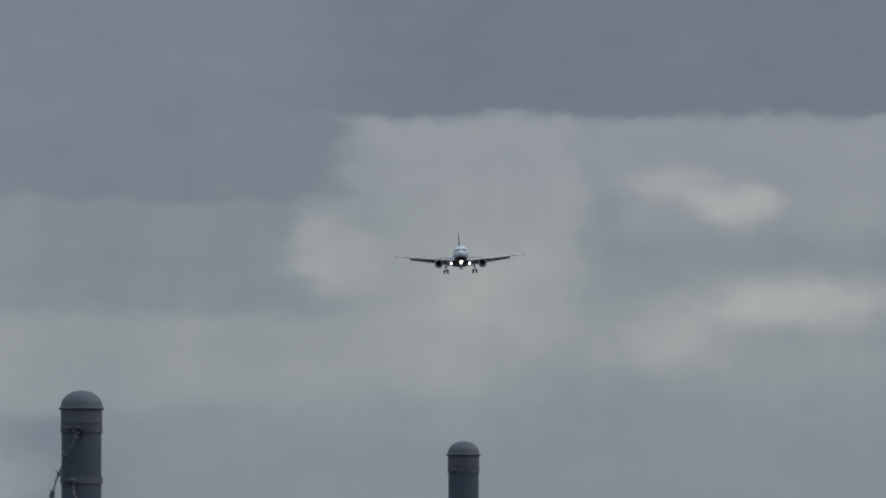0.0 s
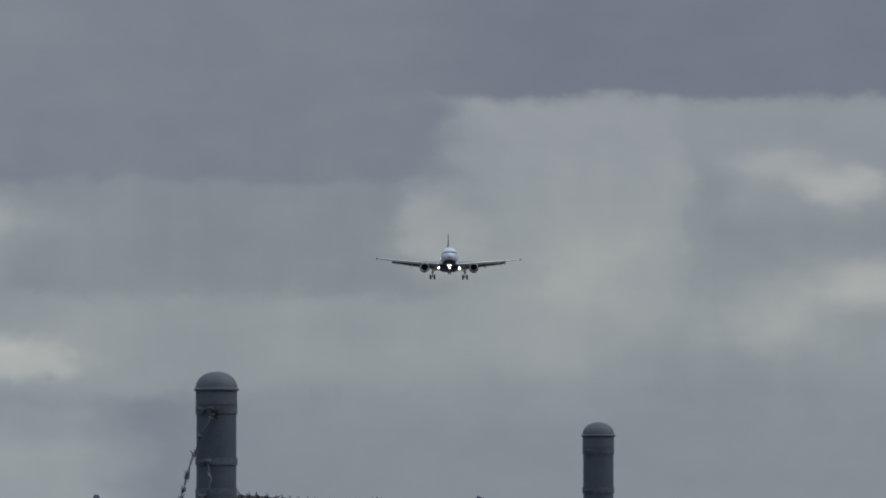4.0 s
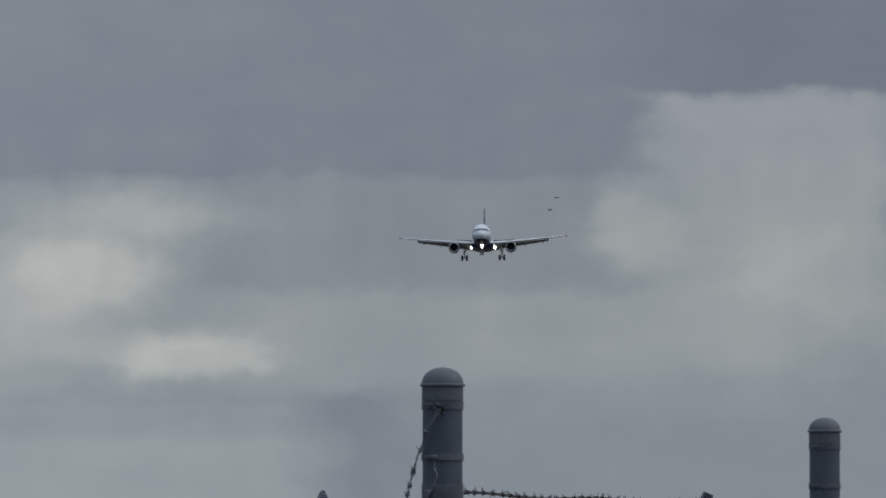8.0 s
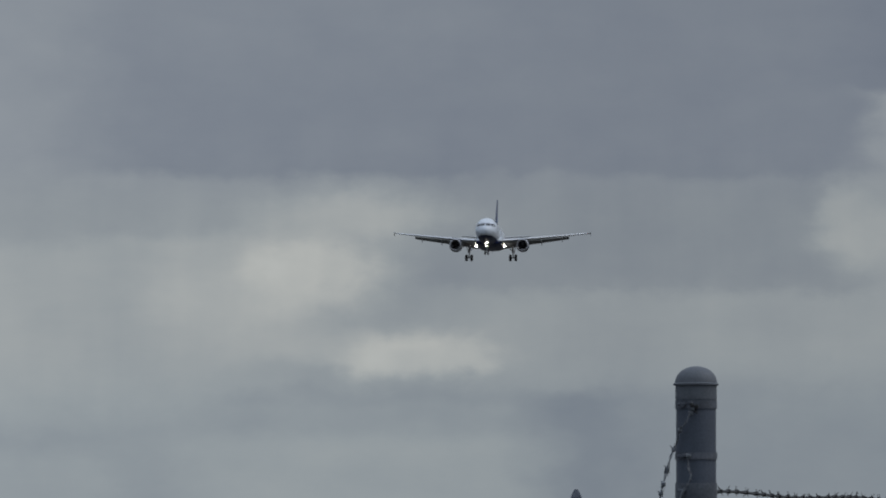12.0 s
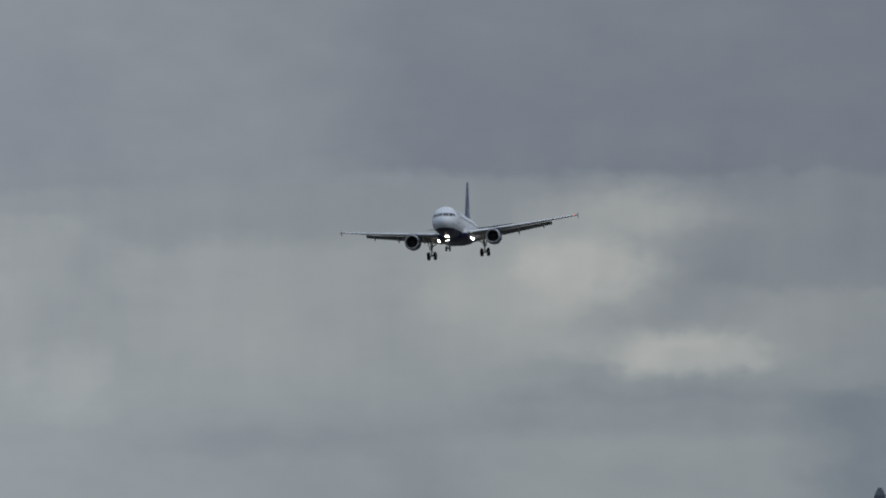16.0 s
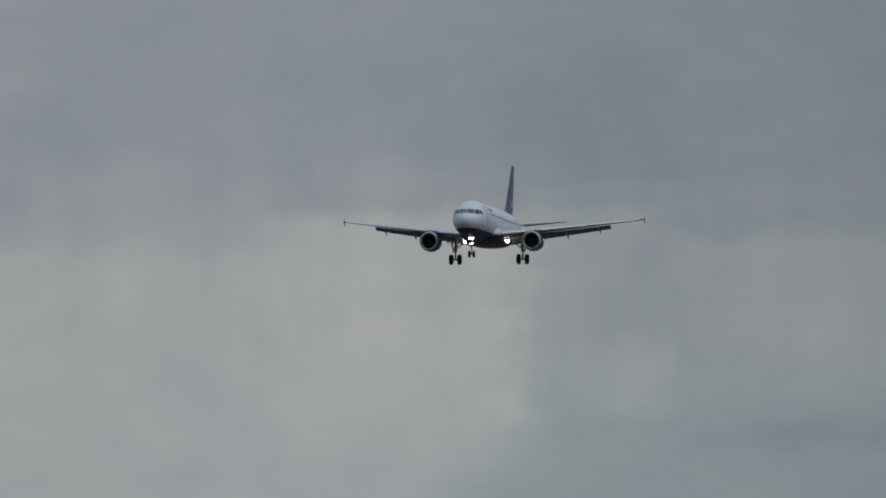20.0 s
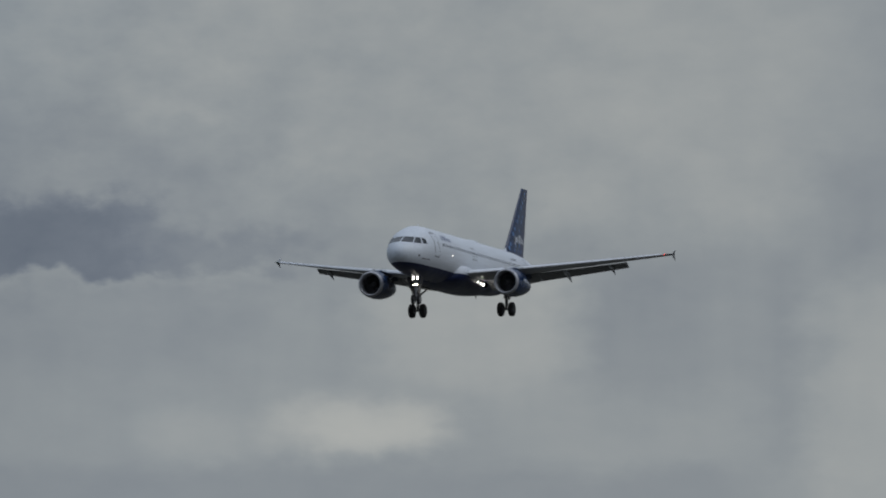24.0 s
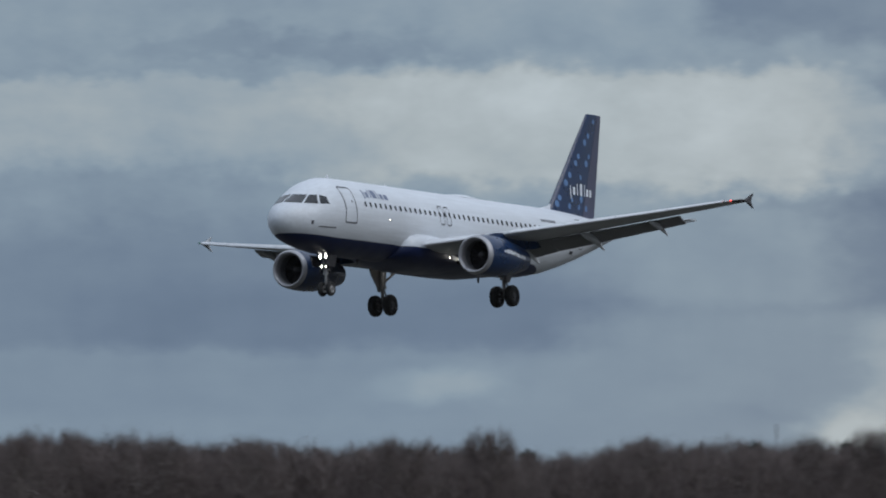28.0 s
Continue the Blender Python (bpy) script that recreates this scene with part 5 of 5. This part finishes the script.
    tagged(b, "dense brown undergrowth and stems of the leafless wood", "undergrowth", kind="stuff")
    # mast above the wood
    root = empty("radio_mast", Matrix.Translation(place(33.14, WOOD_R + 60)), "thin grey mast rising behind the bare trees", "mast")
    bm = bmesh.new()
    rod(bm, (0, 0, 0), (0, 0, 19), .16, .12, 10)
    part("mast_pole", bm, MASTPAINT, root)
    bm = bmesh.new()
    rod(bm, (0, 0, 19), (0, 0, 23.8), .11, .08, 8)
    part("mast_top", bm, MASTPAINT, root)


build_wood()

# ---- two birds crossing the sky ----


def build_bird():
    root = empty("bird", Matrix(), "small dark bird in flapping flight", "bird", "birds flying past")
    r = []
    for y, w, z, h in ((-.30, .05, .0, .012), (-.20, .035, .0, .02), (-.08, .07, -.01, .06), (.05, .085, -.015, .08), (.15, .06, .0, .06), (.21, .045, .015, .05), (.26, .02, .01, .022), (.31, .004, .0, .005)):
        r.append([(w * math.cos(a), y, z + h * math.sin(a)) for a in [2 * math.pi * i / 12 for i in range(12)]])
    part("bird_body", loft(r), FEATHER, root)
    wings = []
    for side in (1, -1):
        r = []
        for x, y0, y1, t in ((0, .11, -.08, .02), (.16, .15, -.09, .014), (.30, .12, -.10, .009), (.44, .0, -.12, .004)):
            r.append([(side * x, y0, 0), (side * x, (y0 + y1) / 2, t), (side * x, y1, 0), (side * x, (y0 + y1) / 2, -t * .3)])
        wg = part("wing", loft(r), FEATHER, root)
        wg.location = (side * .05, 0, .03)
        wings.append(wg)
    return root, wings


birds = [build_bird(), build_bird()]

# ---- movement ----
# seconds, place and turn of the airliner (heading about 188 degrees, nose a little up)
FLIGHT = [
    (0, -275.92, 2311.42, 104.44, 2.05, 1.19, 187.78), (0.5, -275.60, 2277.39, 102.61, 1.37, 1.09, 187.87),
    (1, -275.59, 2243.31, 100.86, 0.65, 0.95, 188.23), (1.5, -276.00, 2209.19, 98.71, 0.73, 0.96, 188.78),
    (2, -275.81, 2175.13, 96.38, 0.64, 1.04, 189.09), (2.5, -276.47, 2140.96, 94.11, 1.13, 0.68, 189.10),
    (4.5, -277.88, 2004.32, 85.48, 3.18, -0.82, 188.14), (5, -278.11, 1970.10, 84.40, 3.70, -1.23, 187.87),
    (5.5, -278.37, 1935.86, 83.60, 3.45, -0.63, 187.49), (6, -279.08, 1901.55, 82.82, 3.36, -0.06, 187.29),
    (6.5, -278.99, 1867.33, 82.10, 3.24, -0.21, 187.06), (7, -279.05, 1833.10, 81.24, 3.21, -0.42, 187.16),
    (7.5, -279.49, 1798.80, 80.32, 2.67, 0.24, 187.35), (8, -279.64, 1764.53, 79.44, 2.08, 0.85, 187.70),
    (8.5, -279.96, 1730.24, 78.31, 2.00, 0.91, 187.80), (9, -279.59, 1696.03, 77.34, 1.80, 0.95, 187.87),
    (9.5, -280.18, 1661.67, 76.15, 1.74, -0.25, 187.87), (10, -280.13, 1627.41, 74.79, 1.63, -1.54, 187.75),
    (10.5, -280.06, 1593.16, 73.08, 1.80, -1.26, 187.62), (11, -279.53, 1558.99, 71.43, 1.85, -0.96, 187.44),
    (11.5, -279.44, 1524.74, 69.60, 2.10, -0.50, 187.35), (12, -278.96, 1490.54, 68.09, 2.14, -0.12, 187.16),
    (12.5, -278.84, 1456.28, 66.32, 2.42, -1.07, 187.45), (13, -278.33, 1422.06, 64.89, 2.58, -2.01, 187.65),
    (13.5, -278.25, 1387.76, 63.46, 2.45, -0.88, 187.55), (15.5, -276.40, 1250.78, 58.23, 1.61, 4.88, 186.98),
    (16, -276.32, 1216.43, 57.26, 1.55, 4.06, 186.20), (16.5, -277.48, 1181.86, 54.83, 1.73, 2.52, 185.80),
    (17, -277.48, 1147.50, 53.40, 1.87, 1.46, 185.91), (17.5, -277.49, 1113.13, 51.98, 1.80, 1.73, 186.45),
    (18, -277.49, 1078.75, 50.55, 1.55, 2.11, 186.98), (18.5, -277.49, 1044.34, 49.12, 1.38, 1.60, 187.27),
    (19, -277.49, 1009.93, 47.70, 1.26, 0.87, 187.44), (19.5, -277.48, 975.51, 46.27, 0.98, 0.50, 187.60),
    (20, -277.48, 941.08, 44.84, 0.82, 0.06, 187.68), (20.5, -277.48, 906.65, 43.42, 0.97, -0.72, 187.61),
    (21, -277.48, 872.20, 41.99, 1.27, -1.20, 187.56), (21.5, -277.48, 837.76, 40.56, 1.70, -0.91, 187.83),
    (23.5, -277.48, 699.88, 34.86, 2.31, 0.40, 186.05), (24, -277.48, 665.39, 33.44, 2.28, 0.38, 185.70),
    (24.5, -277.48, 630.89, 32.02, 2.13, 1.06, 184.75), (25, -277.48, 596.39, 30.59, 2.07, 1.89, 183.95),
    (25.5, -277.48, 561.86, 29.56, 2.16, 1.77, 183.71), (26, -277.69, 527.24, 27.89, 2.21, 1.29, 183.99),
    (26.5, -277.79, 492.66, 26.30, 1.87, 1.23, 184.52), (27, -277.50, 458.30, 24.75, 1.38, 1.53, 185.04),
    (27.5, -277.21, 423.95, 23.05, 1.27, 2.13, 185.48), (28, -276.62, 389.86, 21.26, 1.73, 2.84, 185.95),
]

# heading and height in degrees of each bird as it crosses, a thousand metres off
BIRD_A = ((5, 10.833, 2.63), (6, 10.10, 2.61), (7, 9.287, 2.60), (7.5, 8.897, 2.666), (8, 8.526, 2.762), (8.5, 8.204, 2.872), (9, 7.90, 2.995), (10, 7.22, 3.085))
BIRD_B = ((5.5, 10.855, 2.501), (6, 10.444, 2.501), (7, 9.493, 2.52), (7.5, 9.025, 2.637), (8, 8.57, 2.685), (8.5, 8.277, 2.843), (9, 7.968, 2.982), (10, 7.285, 3.107))


def bird_rows(track, d, phase):
    """Rows of a bird's glide and of its wings' beat; before and after it flies straight on."""
    def at(t):
        a, b = (track[0], track[1]) if t < track[0][0] else (track[-2], track[-1])
        if t < track[0][0] or t > track[-1][0]:
            k = (t - a[0]) / (b[0] - a[0])
            az, el = a[1] + (b[1] - a[1]) * k, a[2] + (b[2] - a[2]) * min(max(k, -4), 5)
        else:
            az = float(np.interp(t, [q[0] for q in track], [q[1] for q in track]))
            el = float(np.interp(t, [q[0] for q in track], [q[2] for q in track]))
        return place(az, d, EYE + d * math.tan(radians(el)))
    times = [0.0] + [q[0] for q in track] + [14.0, 20.0, 28.0]
    body = []
    for t in times:
        v = at(t + .2) - at(t - .2)
        yaw = math.degrees(math.atan2(-v.x, v.y))
        body.append((t, Matrix.Translation(at(t)) @ pose(0, 0, 0, 0, 0, yaw)))
    beat = [(i / 8, 38 * math.sin(i / 8 * 2 * math.pi * 1.7 + phase) + 8) for i in range(28 * 8 + 1)]
    return body, beat


def motions():
    walk(airliner, [(t, pose(x, y, z, rx, ry, rz)) for t, x, y, z, rx, ry, rz in FLIGHT])
    walk(clouds, [(t, pose(0, 0, EYE, 0, 0, .048 * t)) for t in (0, 7, 14, 21, 28)])
    for (root, wings), track, d, phase in ((birds[0], BIRD_A, 1000, 0.0), (birds[1], BIRD_B, 1010, 1.3)):
        body, beat = bird_rows(track, d, phase)
        walk(root, body)
        for wg, side in zip(wings, (1, -1)):
            walk(wg, [(t, pose(side * .05, 0, .03, 0, -side * a, 0)) for t, a in beat])


motions()
